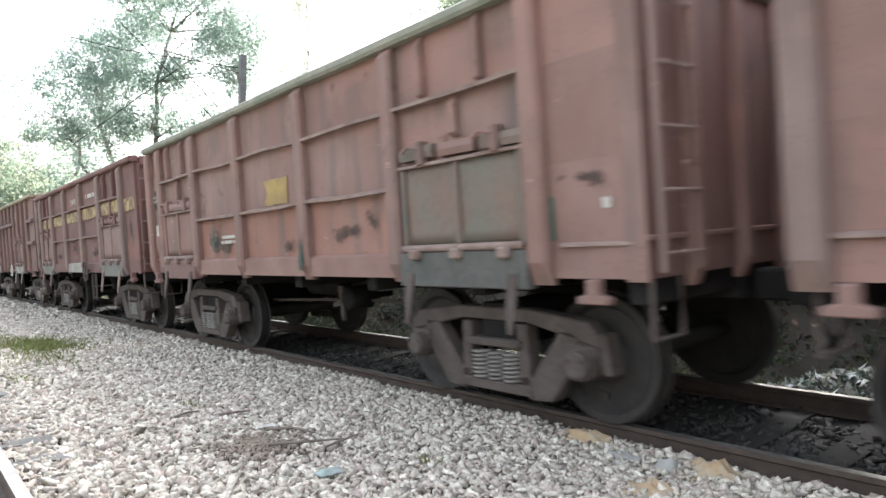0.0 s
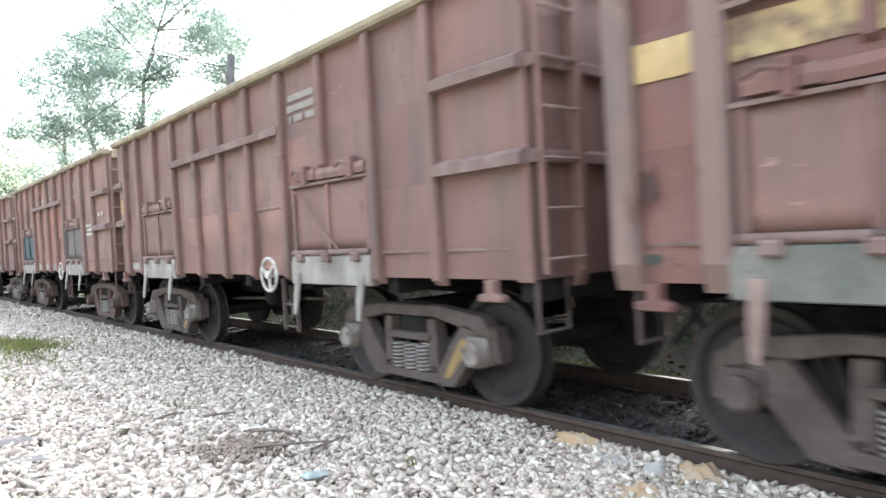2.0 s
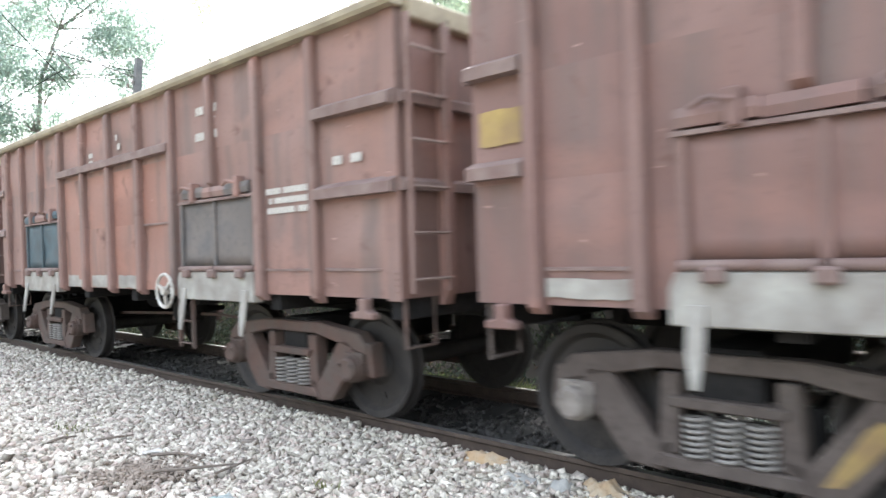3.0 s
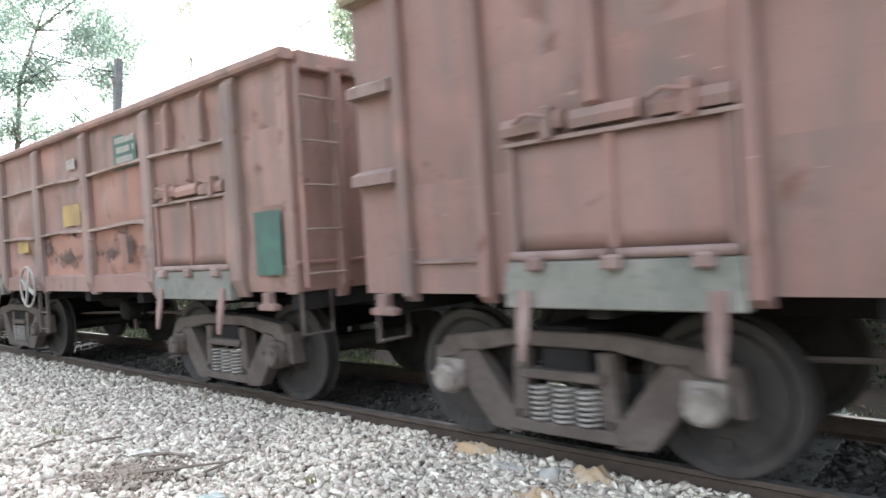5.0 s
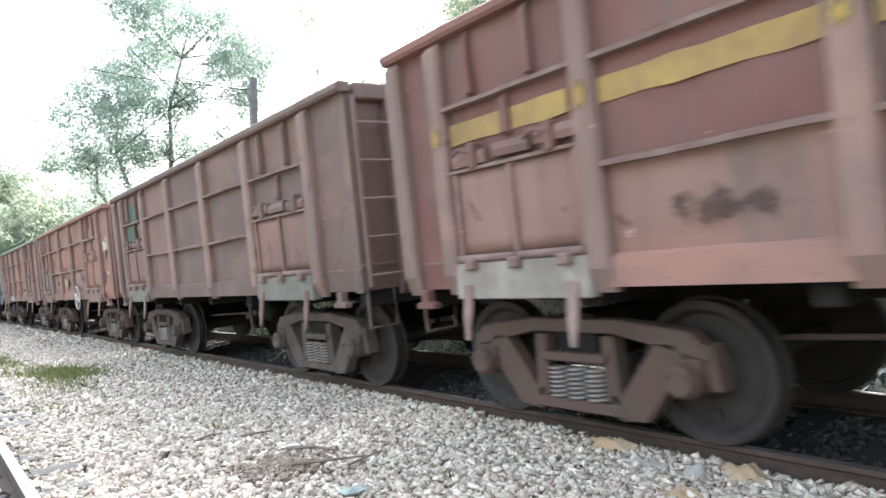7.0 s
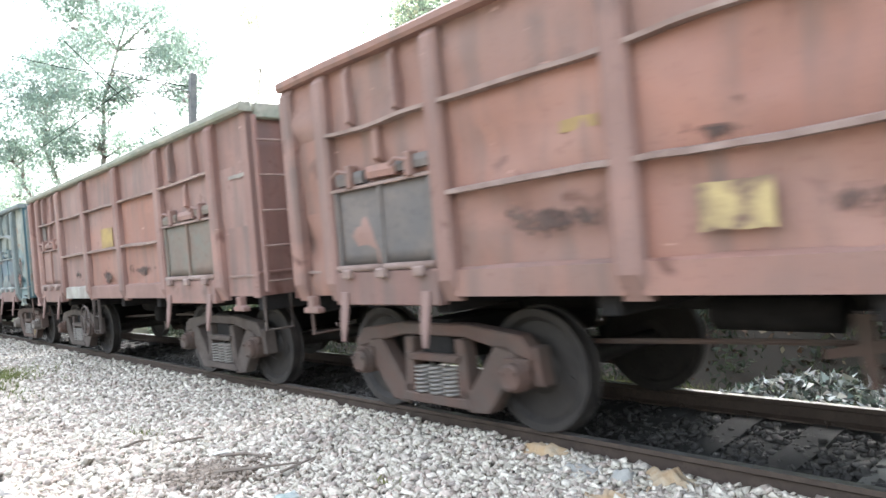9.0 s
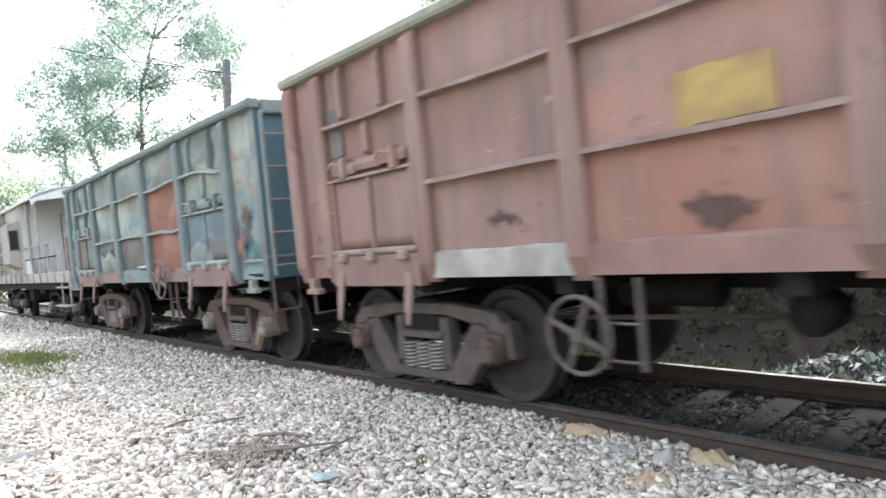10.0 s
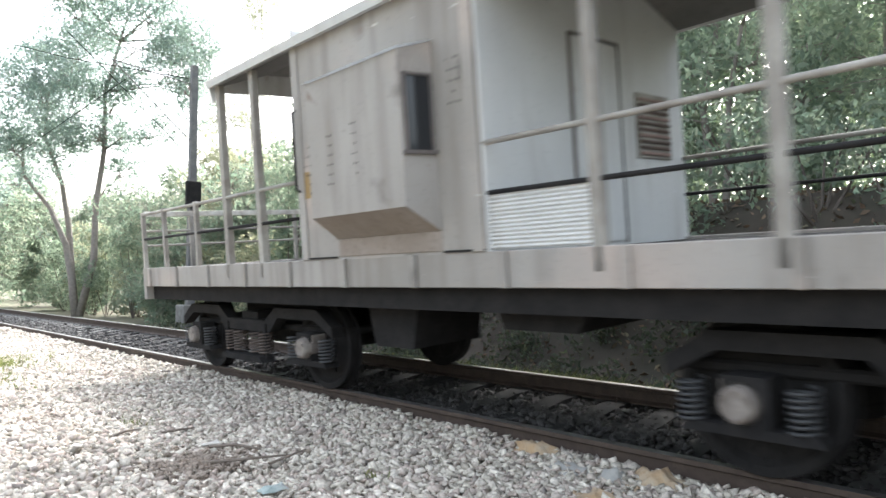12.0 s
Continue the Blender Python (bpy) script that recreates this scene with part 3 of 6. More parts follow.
def bogie(parent, y, metal, cap, base=1.0):
    """A cast three-piece bogie with coil springs; its wheels roll."""
    frame_ob = shared("bogie_frame", "frame", side_frame_mesh, metal, parent, at(0, y, 0), "cast steel bogie side frame")
    shared("side_frame", "frame_far", far_side(side_frame_mesh), metal, frame_ob)

    def bolster():
        bm = bmesh.new()
        box(bm, -1.12, -0.2, 0.55, 1.12, 0.2, 0.92, 0.02)
        box(bm, -0.3, -0.3, 0.9, 0.3, 0.3, 1.0, 0.02)
        return bm
    shared("bolster", "bolster", bolster, DARK_IRON, frame_ob)
    for x in (-1.12, 1.12):
        for k in (-0.19, 0.0, 0.19):
            shared("spring", "spring", spring_mesh, SPRING, frame_ob, at(x, k, 0.25), "", True)
    for k in (-base, base):
        shared("axle_box", "axle_box", axle_box_mesh, cap, frame_ob, at(0, k, 0.5))
        shared("axle_box", "axle_box_far", far_side(axle_box_mesh), metal, frame_ob, at(0, k, 0.5))
        w = shared("wheelset", "wheelset", wheelset_mesh, WHEEL, frame_ob, at(0, k, 0.5))
        WHEELSETS.append((w, Vector((0, k, 0.5))))

    def beam():
        bm = bmesh.new()
        tube(bm, [(-0.95, 0, 0), (-0.5, 0.12, 0.02), (0.5, 0.12, 0.02), (0.95, 0, 0)], 0.035, 6)
        box(bm, -0.95, -0.04, -0.12, -0.82, 0.04, 0.14)
        box(bm, 0.82, -0.04, -0.12, 0.95, 0.04, 0.14)
        return bm
    for k in (-1, 1):
        shared("brake_beam", "brake_beam", beam, DARK_IRON, frame_ob, at(0, k * (base - 0.58), 0.45) @ pose(0, 0, 0, 0, 0, 0 if k < 0 else 180))
    return frame_ob


# ---- open wagons ----
def bar_mesh(length, depth, high):
    """A rib with a sloping top, lying along y, its back at x = 0."""
    def make():
        bm = bmesh.new()
        return along(bm, [(0.02, -high * 0.5), (-depth, -high * 0.5), (-depth, high * 0.15), (0.02, high * 0.6)], 0, length)
    return make


def post_mesh(low, top, wide, depth, taper):
    """An upright pressed post; its foot is cut back and its head rounded."""
    def make():
        bm = bmesh.new()
        h = wide / 2
        rows = [(low, 0.25 * depth), (low + taper, depth), (top - 0.10, depth), (top - 0.02, 0.45 * depth)]
        ring = []
        for z, d in rows:
            ring.append([bm.verts.new(q) for q in ((0.03, -h, z), (-d * 0.7, -h, z), (-d, -h * 0.7, z), (-d, h * 0.7, z), (-d * 0.7, h, z), (0.03, h, z))])
        for r0, r1 in zip(ring, ring[1:]):
            for k in range(6):
                bm.faces.new((r0[k], r0[(k + 1) % 6], r1[(k + 1) % 6], r1[k]))
        bm.faces.new(ring[0])
        bm.faces.new(ring[-1][::-1])
        bmesh.ops.recalc_face_normals(bm, faces=bm.faces)
        return bm
    return make


def hand_wheel_mesh(r, spokes, wide):
    def make():
        bm = bmesh.new()
        tube(bm, [(0, r * math.cos(k * math.tau / 28), r * math.sin(k * math.tau / 28)) for k in range(28)], 0.018, 7, True)
        for k in range(spokes):
            a = k * math.tau / spokes + 0.4
            d = Vector((0, math.cos(a), math.sin(a)))
            n = Vector((0, -math.sin(a), math.cos(a)))
            q = [bm.verts.new(Vector((x, 0, 0)) + d * t + n * w) for x in (-0.012, 0.012) for t, w in ((0.0, wide), (0.0, -wide), (r, -wide * 0.6), (r, wide * 0.6))]
            for f in ((0, 1, 2, 3), (7, 6, 5, 4), (0, 4, 5, 1), (1, 5, 6, 2), (2, 6, 7, 3), (3, 7, 4, 0)):
                bm.faces.new([q[i] for i in f])
        lathe(bm, [(-0.03, 0.03), (-0.03, 0.05), (0.03, 0.05), (0.09, 0.02)], 12)
        bmesh.ops.recalc_face_normals(bm, faces=bm.faces)
        return bm
    return make


def ladder(parent, mat, m, high, count, wide):
    """Two stiles with rungs, facing -y, from z = 0 up."""
    def stile():
        return box(bmesh.new(), -0.022, -0.05, 0, 0.022, 0.0, high, 0.005)

    def rung():
        return tube(bmesh.new(), [(0, -0.045, 0), (wide, -0.045, 0)], 0.014, 6)
    first = shared("ladder", ("stile", high), stile, mat, parent, m, "steel end ladder")
    shared("stile", ("stile", high), stile, mat, first, at(wide, 0, 0))
    for k in range(count):
        shared("rung", ("rung", wide), rung, RIB_PALE, first, at(0, 0, (k + 0.3) * high / count))


def coupler(parent, y, way):
    def make():
        bm = bmesh.new()
        box(bm, -0.12, 0.0, -0.12, 0.12, 0.30, 0.12, 0.02)
        prism(bm, [(0.28, -0.15), (0.50, -0.15), (0.52, 0.15), (0.28, 0.15)], -0.17, -0.02)
        prism(bm, [(0.28, -0.14), (0.44, -0.14), (0.46, 0.14), (0.28, 0.14)], 0.04, 0.15)
        return bm
    c = shared("coupler", "coupler", make, DARK_IRON, parent, at(0, y, 1.02) @ pose(0, 0, 0, 0, 0, 180 if way < 0 else 0))

    def hose():
        bm = bmesh.new()
        return tube(bm, [(-0.35, 0.02, 0.0), (-0.36, 0.12, -0.08), (-0.34, 0.25, -0.28), (-0.25, 0.40, -0.42), (-0.15, 0.46, -0.45)], 0.022, 7)
    shared("brake_hose", "hose", hose, DARK_IRON, parent, at(0, y, 1.0) @ pose(0, 0, 0, 0, 0, 180 if way < 0 else 0))
    return c


def side_door(parent, parent_mat, y0, y1, mat, bar, apron_mat, x, seed, strap_mat):
    """A two-leaf flap door with its latch bar, hinge pipe, apron and hanging straps."""
    bm = bmesh.new()
    sheet(bm, [(x - 0.015, y0, 1.46), (x - 0.015, y1, 1.46), (x - 0.015, y1, 2.16), (x - 0.015, y0, 2.16)], 12, 6, 0.03, seed)
    r = bmesh.ops.extrude_face_region(bm, geom=bm.faces[:])
    bmesh.ops.translate(bm, verts=[q for q in r["geom"] if isinstance(q, bmesh.types.BMVert)], vec=(-0.03, 0, 0))
    bmesh.ops.recalc_face_normals(bm, faces=bm.faces)
    door = part("door", bm, mat, parent, "two-leaf steel flap door", True)
    mid = (y0 + y1) / 2
    for y in (y0 + 0.02, mid, y1 - 0.02):
        shared("door_stiffener", "stiffener", lambda: box(bmesh.new(), -0.075, -0.025, 1.46, -0.03, 0.025, 2.16, 0.008), mat, door, at(x, y, 0))
    bm = bmesh.new()
    along(bm, [(x + 0.01, 2.15), (x - 0.09, 2.15), (x - 0.09, 2.175), (x + 0.01, 2.20)], y0 - 0.03, y1 + 0.03)
    part("header_bar", bm, bar, door, "pale ledge over the door")
    for k in range(3):
        a = y0 + (y1 - y0) * k / 3 + 0.02
        shared("latch_bar", ("latch_bar", round(y1 - y0, 1)), lambda: along(bmesh.new(), [(0, 2.21), (-0.075, 2.215), (-0.085, 2.27), (-0.07, 2.325), (0, 2.33)], 0, (y1 - y0) / 3 - 0.05), mat if k != 1 else parent_mat, door, at(x, a, 0.02 * math.sin(seed + k)) @ pose(0, 0, 0, 1.2 * math.sin(seed * 3 + k), 0, 0))

    def hook():
        bm = bmesh.new()
        box(bm, -0.12, -0.04, 2.16, -0.02, 0.04, 2.37, 0.01)
        return tube(bm, [(-0.11, 0, 2.30), (-0.14, 0.12, 2.33), (-0.12, 0.22, 2.29)], 0.018, 6)
    for k in range(2):
        shared("latch_hook", "latch_hook", hook, parent_mat, door, at(x, y0 + (y1 - y0) * (0.16 + 0.62 * k), 0), "cast latch hook")
    bm = bmesh.new()
    tube(bm, [(x - 0.085, y0, 1.435), (x - 0.085, mid - 0.02, 1.435)], 0.032, 9)
    tube(bm, [(x - 0.085, mid + 0.02, 1.435), (x - 0.085, y1, 1.435)], 0.032, 9)
    part("hinge_pipe", bm, bar, door, "", True)
    for k in range(3):
        y = y0 + (y1 - y0) * (0.12 + 0.37 * k)
        shared("hinge_lug", "hinge_lug", lambda: box(bmesh.new(), -0.05, -0.06, -0.045, 0.03, 0.06, 0.045, 0.015), bar, door, at(x - 0.11, y, 1.385))
    bm = bmesh.new()
    prism(bm, [(y0 - 0.02, 1.40), (y1 + 0.02, 1.40), (y1 + 0.06, 1.30), (y1 + 0.06, 1.10), (y0 - 0.02, 1.10), (y0 - 0.02, 1.30)], x - 0.10, x + 0.02)
    bmesh.ops.bevel(bm, geom=bm.edges[:], offset=0.01, segments=1, affect="EDGES")
    part("apron", bm, apron_mat, door, "steel apron below the door")

    def strap():
        bm = bmesh.new()
        prism(bm, [(-0.05, 0.10), (0.05, 0.10), (0.055, -0.16), (0.02, -0.36), (-0.02, -0.36), (-0.045, -0.16)], -0.03, 0.0)
        bmesh.ops.bevel(bm, geom=bm.edges[:], offset=0.006, segments=1, affect="EDGES")
        return bm
    for y in (y0 + 0.12, y1 - 0.10):
        shared("door_strap", "strap", strap, strap_mat, door, at(x - 0.10, y, 1.12) @ pose(0, 0, 0, 0, 8, 0))
    return door


def underside(parent, metal, tank_y):
    shared("centre_sill", "centre_sill", lambda: box(bmesh.new(), -0.24, -HALF, 0.92, 0.24, HALF, 1.24, 0.01), DARK_IRON, parent, None, "black steel centre sill")
    for y in (-3.2, -1.6, 0.0, 1.6, 3.2):
        shared("cross_bearer", "cross_bearer", lambda: box(bmesh.new(), -1.40, -0.08, 1.02, 1.40, 0.08, 1.24, 0.01), DARK_IRON, parent, at(0, y, 0))
    bm = bmesh.new()
    lathe(bm, [(-0.80, 0.04), (-0.79, 0.13), (-0.74, 0.15), (-0.45, 0.15), (-0.42, 0.11), (-0.3, 0.04), (-0.1, 0.035)], 16)
    ob = part("brake_cylinder", bm, DARK_IRON, parent, "", True)
    ob.matrix_basis = at(0, tank_y, 0.82)
    bm = bmesh.new()
    tube(bm, [(0, -0.45, 0), (0, -0.42, 0), (0, 0.42, 0), (0, 0.45, 0)], [0.08, 0.13, 0.13, 0.08], 14)
    ob = part("air_tank", bm, DARK_IRON, parent, "", True)
    ob.matrix_basis = at(-0.35, tank_y + 1.2, 0.92)
    bm = bmesh.new()
    tube(bm, [(-0.6, -2.4, 0.72), (-0.5, -0.6, 0.78), (-0.5, 1.0, 0.74), (-0.6, 2.4, 0.70)], 0.022, 6)
    prism(bm, [(0.3, 0.95), (0.42, 0.95), (0.36, 0.50), (0.30, 0.50)], -0.62, -0.58)
    prism(bm, [(0.15, 0.74), (0.60, 0.66), (0.60, 0.72), (0.15, 0.82)], -0.60, -0.56)
    part("brake_rigging", bm, metal, parent, "brake rods and levers")


def patch(parent, name, mat, x, y, z, wide, high, label, rows=0, seed=0):
    """A painted field a hair proud of the steel; rows: lettering as bars."""
    if rows:
        rnd = random.Random(seed)
        for r in range(rows):
            zz, yy = z - r * high / rows, y
            step = 0.62 * high / rows
            while yy < y + wide:
                w = rnd.uniform(0.6, 1.2) * step
                if rnd.random() > 0.15:
                    shared("letter_mark", "letter_mark", lambda: box(bmesh.new(), -0.002, 0, -1, 0, 1, 0), mat, parent, at(x, yy, zz) @ Matrix.Diagonal((1, w * 0.8, step, 1)))
                yy += w
        return None
    bm = bmesh.new()
    n = 7
    rnd = random.Random(seed)
    top = [(y + wide * k / n, z - rnd.uniform(0, 0.014)) for k in range(n + 1)]
    low = [(y + wide * k / n, z - high + rnd.uniform(0, 0.02)) for k in range(n + 1)]
    prism(bm, low + top[::-1], x - 0.003, x)
    return part(name, bm, mat, parent, label)


def blot(parent, name, mat, y, z, ry, rz, label, seed, x=-1.49):
    """A ragged field of paint, rust or soot on the near side."""
    rnd = random.Random(seed)
    bm = bmesh.new()
    ry, rz = 1.35 * ry, 1.35 * rz
    box(bm, x - 0.003, -ry, -rz, x, ry, rz)
    ob = part(name, bm, mat, parent, label)
    ob.matrix_basis = at(0, y, z) @ pose(0, 0, 0, rnd.uniform(-4, 4), 0, 0)
    return ob


def skin(parent, name, mat, quads, dent, seed, label=""):
    bm = bmesh.new()
    for i, (c, nu, nv, out) in enumerate(quads):
        sheet(bm, c, nu, nv, dent, seed + i * 3.1, Vector(out))
    bmesh.ops.recalc_face_normals(bm, faces=bm.faces)
    return part(name, bm, mat, parent, label, True)


def wagon(label, kind, body, rib, seed, rim=None, doors=None, aprons=None, metal=IRON, cap=IRON, dent=0.03,
          wheel=None, wheel_mat=WHITE_PAINT, straps=None, panels=None, skirt=None, marked=False, bend=0.025):
    """An open bogie wagon. kind 'low': few posts and long ribs; kind 'high': close posts and short bands."""
    w = thing("open_wagon", label, "freight wagon", "freight train")
    rim, straps, skirt = rim or body, straps or rib, skirt or body
    doors, aprons, panels = doors or (body, body), aprons or (body, body), panels or {}
    rnd = random.Random(seed)
    high = kind == "high"
    nose = 0.18 if high else 0.03
    fore, aft = -HALF - nose, HALF + TAIL
    top, x = (3.58 if high else 3.37), -1.47
    posts = [0.87 + 0.889 * k for k in range(10)] + [9.62] if high else [0.86, 2.64, 4.42, 6.22, 7.87, 9.47]
    cuts = [-nose] + posts + [9.784 + TAIL]
    door_bays = (2, 5) if high else (1, 5)
    # near side: one sheet to a bay
    bays = [(-nose, 0.87), (0.87, 1.76), (1.76, 3.54), (3.54, 5.31), (5.31, 7.09), (7.09, 8.87), (8.87, 9.784 + TAIL)] if high else list(zip(cuts, cuts[1:]))
    for i, (a, b) in enumerate(bays):
        y0, y1 = a - HALF, b - HALF
        m = panels.get(i, body)
        fields = [(1.18, 2.0), (2.0, 2.72), (2.72, top - 0.04)]
        for j, (z0, z1) in enumerate(fields):
            mm = panels.get((i, j), m)
            q = [((x, y0, z0), (x, y1, z0), (x, y1, z1), (x, y0, z1)), max(4, int((b - a) * 7)), 6, (-1, 0, 0)]
            skin(w, "side_panel", mm, [q], dent * (1.5 if j == 0 else 1), seed * 5 + i * 7.3 + j * 2.1)
        if not high and i in (2, 3, 4):
            bm = bmesh.new()
            along(bm, [(x + 0.02, 1.17), (x - 0.055, 1.17), (x - 0.055, 1.375), (x + 0.02, 1.405)], y0 + 0.06, y1 - 0.06)
            part("side_skirt", bm, panels.get(("skirt", i), skirt), w, "sloping strip along the foot of the side")
    # far side, ends and floor
    skin(w, "side_wall", body, [[((1.47, fore, 1.18), (1.47, aft, 1.18), (1.47, aft, top - 0.04), (1.47, fore, top - 0.04)), 24, 6, (1, 0, 0)]], 0.03, seed)
    for y, way in ((fore, -1), (aft, 1)):
        skin(w, "end_wall", panels.get("end", body), [[((-1.47, y, 1.18), (1.47, y, 1.18), (1.47, y, top - 0.04), (-1.47, y, top - 0.04)), 14, 8, (0, way, 0)]], 0.03, seed + way)
        for k in (-0.95, -0.3, 0.35, 1.0):
            shared("end_post", ("end_post", kind), post_mesh(1.10, top, 0.12, 0.09, 0.15), body, w, at(k, y, 0) @ pose(0, 0, 0, 0, 0, 90 if way < 0 else -90))
        for z in ((2.10, 2.80) if high else (1.45,)):
            shared("end_band", ("end_band", kind), bar_mesh(2.94, 0.08 if high else 0.025, 0.11 if high else 0.04), rib if high else body, w, at(1.47 if way < 0 else -1.47, y, z) @ pose(0, 0, 0, 0, 0, 90 if way < 0 else -90))
        shared("headstock", "headstock", lambda: box(bmesh.new(), -1.40, -0.07, 0.0, 1.40, 0.07, 0.20, 0.012), DARK_IRON, w, at(0, y - way * 0.14, 1.0))
        coupler(w, y, way)
    bm = box(bmesh.new(), -1.46, fore + 0.01, 1.19, 1.46, aft - 0.01, 1.25)
    part("floor", bm, DARK_IRON, w)
    # rim
    for name, sx in (("top_rail", -1), ("top_rail", 1)):
        bm = bmesh.new()
        n = 20
        for k in range(n):
            y0, y1 = fore - 0.05 + (aft - fore + 0.1) * k / n, fore - 0.05 + (aft - fore + 0.1) * (k + 1) / n
            s0, s1 = [0.012 * noise.noise(Vector((yy * 0.8, seed * 3.3, 0))) for yy in (y0, y1)]
            ring = []
            for yy, s in ((y0, s0), (y1, s1)):
                ring.append([bm.verts.new((sx * (1.47 + dx), yy, top + dz + s)) for dx, dz in ((-0.06, -0.08), (0.09, -0.08), (0.11, -0.05), (0.11, 0.0), (0.08, 0.025), (-0.06, 0.025))])
            for q in range(6):
                bm.faces.new((ring[0][q], ring[0][(q + 1) % 6], ring[1][(q + 1) % 6], ring[1][q]))
        bmesh.ops.remove_doubles(bm, verts=bm.verts, dist=1e-5)
        bmesh.ops.holes_fill(bm, edges=[e for e in bm.edges if e.is_boundary])
        bmesh.ops.recalc_face_normals(bm, faces=bm.faces)
        part(name, bm, rim, w, "weathered top rail")
    for y in (fore, aft):
        shared("end_rail", ("end_rail", kind), lambda: box(bmesh.new(), -1.38, -0.09, -0.16, 1.38, 0.09, 0.02, 0.015), rim, w, at(0, y, top))
    # posts
    if high:
        for k, a in enumerate(posts):
            low = 2.30 if k in (2, 8) else 1.12
            shared("side_post", ("post_high", low), post_mesh(low, top - 0.03, 0.11, 0.085, 0.05), body, w, at(x, a - HALF, 0))
        for a, b, z in ((3.54, 7.09, 2.86), (-nose, 0.80, 2.80), (-nose, 0.80, 2.10), (9.68, 9.784 + TAIL, 2.80), (9.68, 9.784 + TAIL, 2.10)):
            shared("side_band", ("band", round(b - a, 2)), bar_mesh(b - a, 0.105, 0.13), rib, w, at(x, a - HALF, z), "pressed steel band")
        for a, b in ((0.87, 1.76), (0.0, 0.82), (8.9, 9.75)):
            shared("seam", ("seam", round(b - a, 2)), bar_mesh(b - a - 0.1, 0.02, 0.03), rib, w, at(x, a + 0.05 - HALF, 1.42))
        shared("weld_strip", "weld_strip", bar_mesh(0.8, 0.02, 0.03), rib, w, at(x, 3.6 - HALF, 1.98))
    else:
        for a in posts + [9.72 + TAIL]:
            shared("side_post", "post_low", post_mesh(1.13, top - 0.05, 0.20, 0.10, 0.17), panels.get("post", POST_DUST), w, at(x, a - HALF, 0))
        for i, (a, b) in enumerate(bays):
            if b - a < 1.3:
                shared("seam", ("seam", 0.6), bar_mesh(0.62, 0.02, 0.03), rib, w, at(x, a + 0.1 - HALF, 1.42))
                continue
            levels = (2.72,) if i in door_bays else (2.72, 2.0)
            for z in levels:
                bm, rings, n = bmesh.new(), [], 10
                for k in range(n + 1):
                    y = a + 0.08 + (b - a - 0.16) * k / n - HALF
                    dz = bend * noise.noise(Vector((y * 0.9, z * 3, seed))) + 0.006 * noise.noise(Vector((y * 4, z, seed)))
                    dx = 0.5 * bend * noise.noise(Vector((y * 1.1, seed, z)))
                    rings.append([bm.verts.new(q) for q in ((x + 0.02, y, z + dz - 0.025), (x - 0.085 + dx, y, z + dz - 0.025), (x - 0.085 + dx, y, z + dz + 0.008), (x + 0.02, y, z + dz + 0.03))])
                for r0, r1 in zip(rings, rings[1:]):
                    for k in range(4):
                        bm.faces.new((r0[k], r0[(k + 1) % 4], r1[(k + 1) % 4], r1[k]))
                bmesh.ops.recalc_face_normals(bm, faces=bm.faces)
                part("side_rib", bm, rib, w, "thin angle rib")
            if i in door_bays:
                shared("stub_post", "stub_post", post_mesh(2.36, 2.72, 0.09, 0.06, 0.03), body, w, at(x, (a + b) / 2 - HALF, 0))
                for f in (0.3, 0.72):
                    shared("stub_post", "thin_post", post_mesh(2.74, top - 0.07, 0.07, 0.08, 0.03), panels.get("post", body), w, at(x, a + f * (b - a) - HALF, 0))
    shared("corner_plate", ("corner", kind), lambda: box(bmesh.new(), -0.012, 0.0, 1.16, 0.0, 0.16, top - 0.06, 0.004), body, w, at(x - 0.002, fore - 0.005, 0))

    def rivet():
        bm = bmesh.new()
        bmesh.ops.create_uvsphere(bm, u_segments=6, v_segments=4, radius=0.014)
        return bm
    for k in range(4):
        shared("rivet", "rivet", rivet, body, w, at(x - 0.015, fore + 0.04, 1.24 + 0.05 * k))
    # doors
    spans = ((1.83, 3.30), (7.16, 8.62)) if high else ((0.97, 2.48), (7.97, 9.33))
    for k, (a, b) in enumerate(spans):
        side_door(w, body, a - HALF, b - HALF, doors[k], rib, aprons[k], x, seed + k * 5.5, straps)
    # ladder, stirrups and lugs on the ends
    ladder(w, body, at(-1.42, fore - 0.06, 1.22), top - 1.35, 5 if not high else 6, 0.42)
    ladder(w, body, at(1.42, aft + 0.06, 1.22) @ pose(0, 0, 0, 0, 0, 180), top - 1.35, 5 if not high else 6, 0.42)

    def stirrup():
        bm = bmesh.new()
        return tube(bm, [(0, 0, 0.12), (0, 0, -0.30), (0.34, 0.0, -0.30), (0.34, 0.0, 0.12)], 0.02, 6)
    shared("step_stirrup", "stirrup", stirrup, metal, w, at(-1.42, fore + 0.02, 1.08), "hanging foot step")
    shared("step_stirrup", "stirrup", stirrup, metal, w, at(-1.42, aft - 0.06, 1.08), "hanging foot step")

    def lug():
        bm = bmesh.new()
        prism(bm, [(-0.05, 0.05), (0.05, 0.05), (0.05, -0.05), (0.13, -0.07), (0.13, -0.12), (-0.13, -0.12), (-0.13, -0.07), (-0.05, -0.05)], -0.07, 0.02)
        bmesh.ops.bevel(bm, geom=bm.edges[:], offset=0.01, segments=1, affect="EDGES")
        return bm
    for y in (fore + 0.4, aft - 0.25):
        shared("tow_lug", "lug", lug, body, w, at(x - 0.02, y, 1.13))
    underside(w, metal, rnd.uniform(-0.8, 0.8))
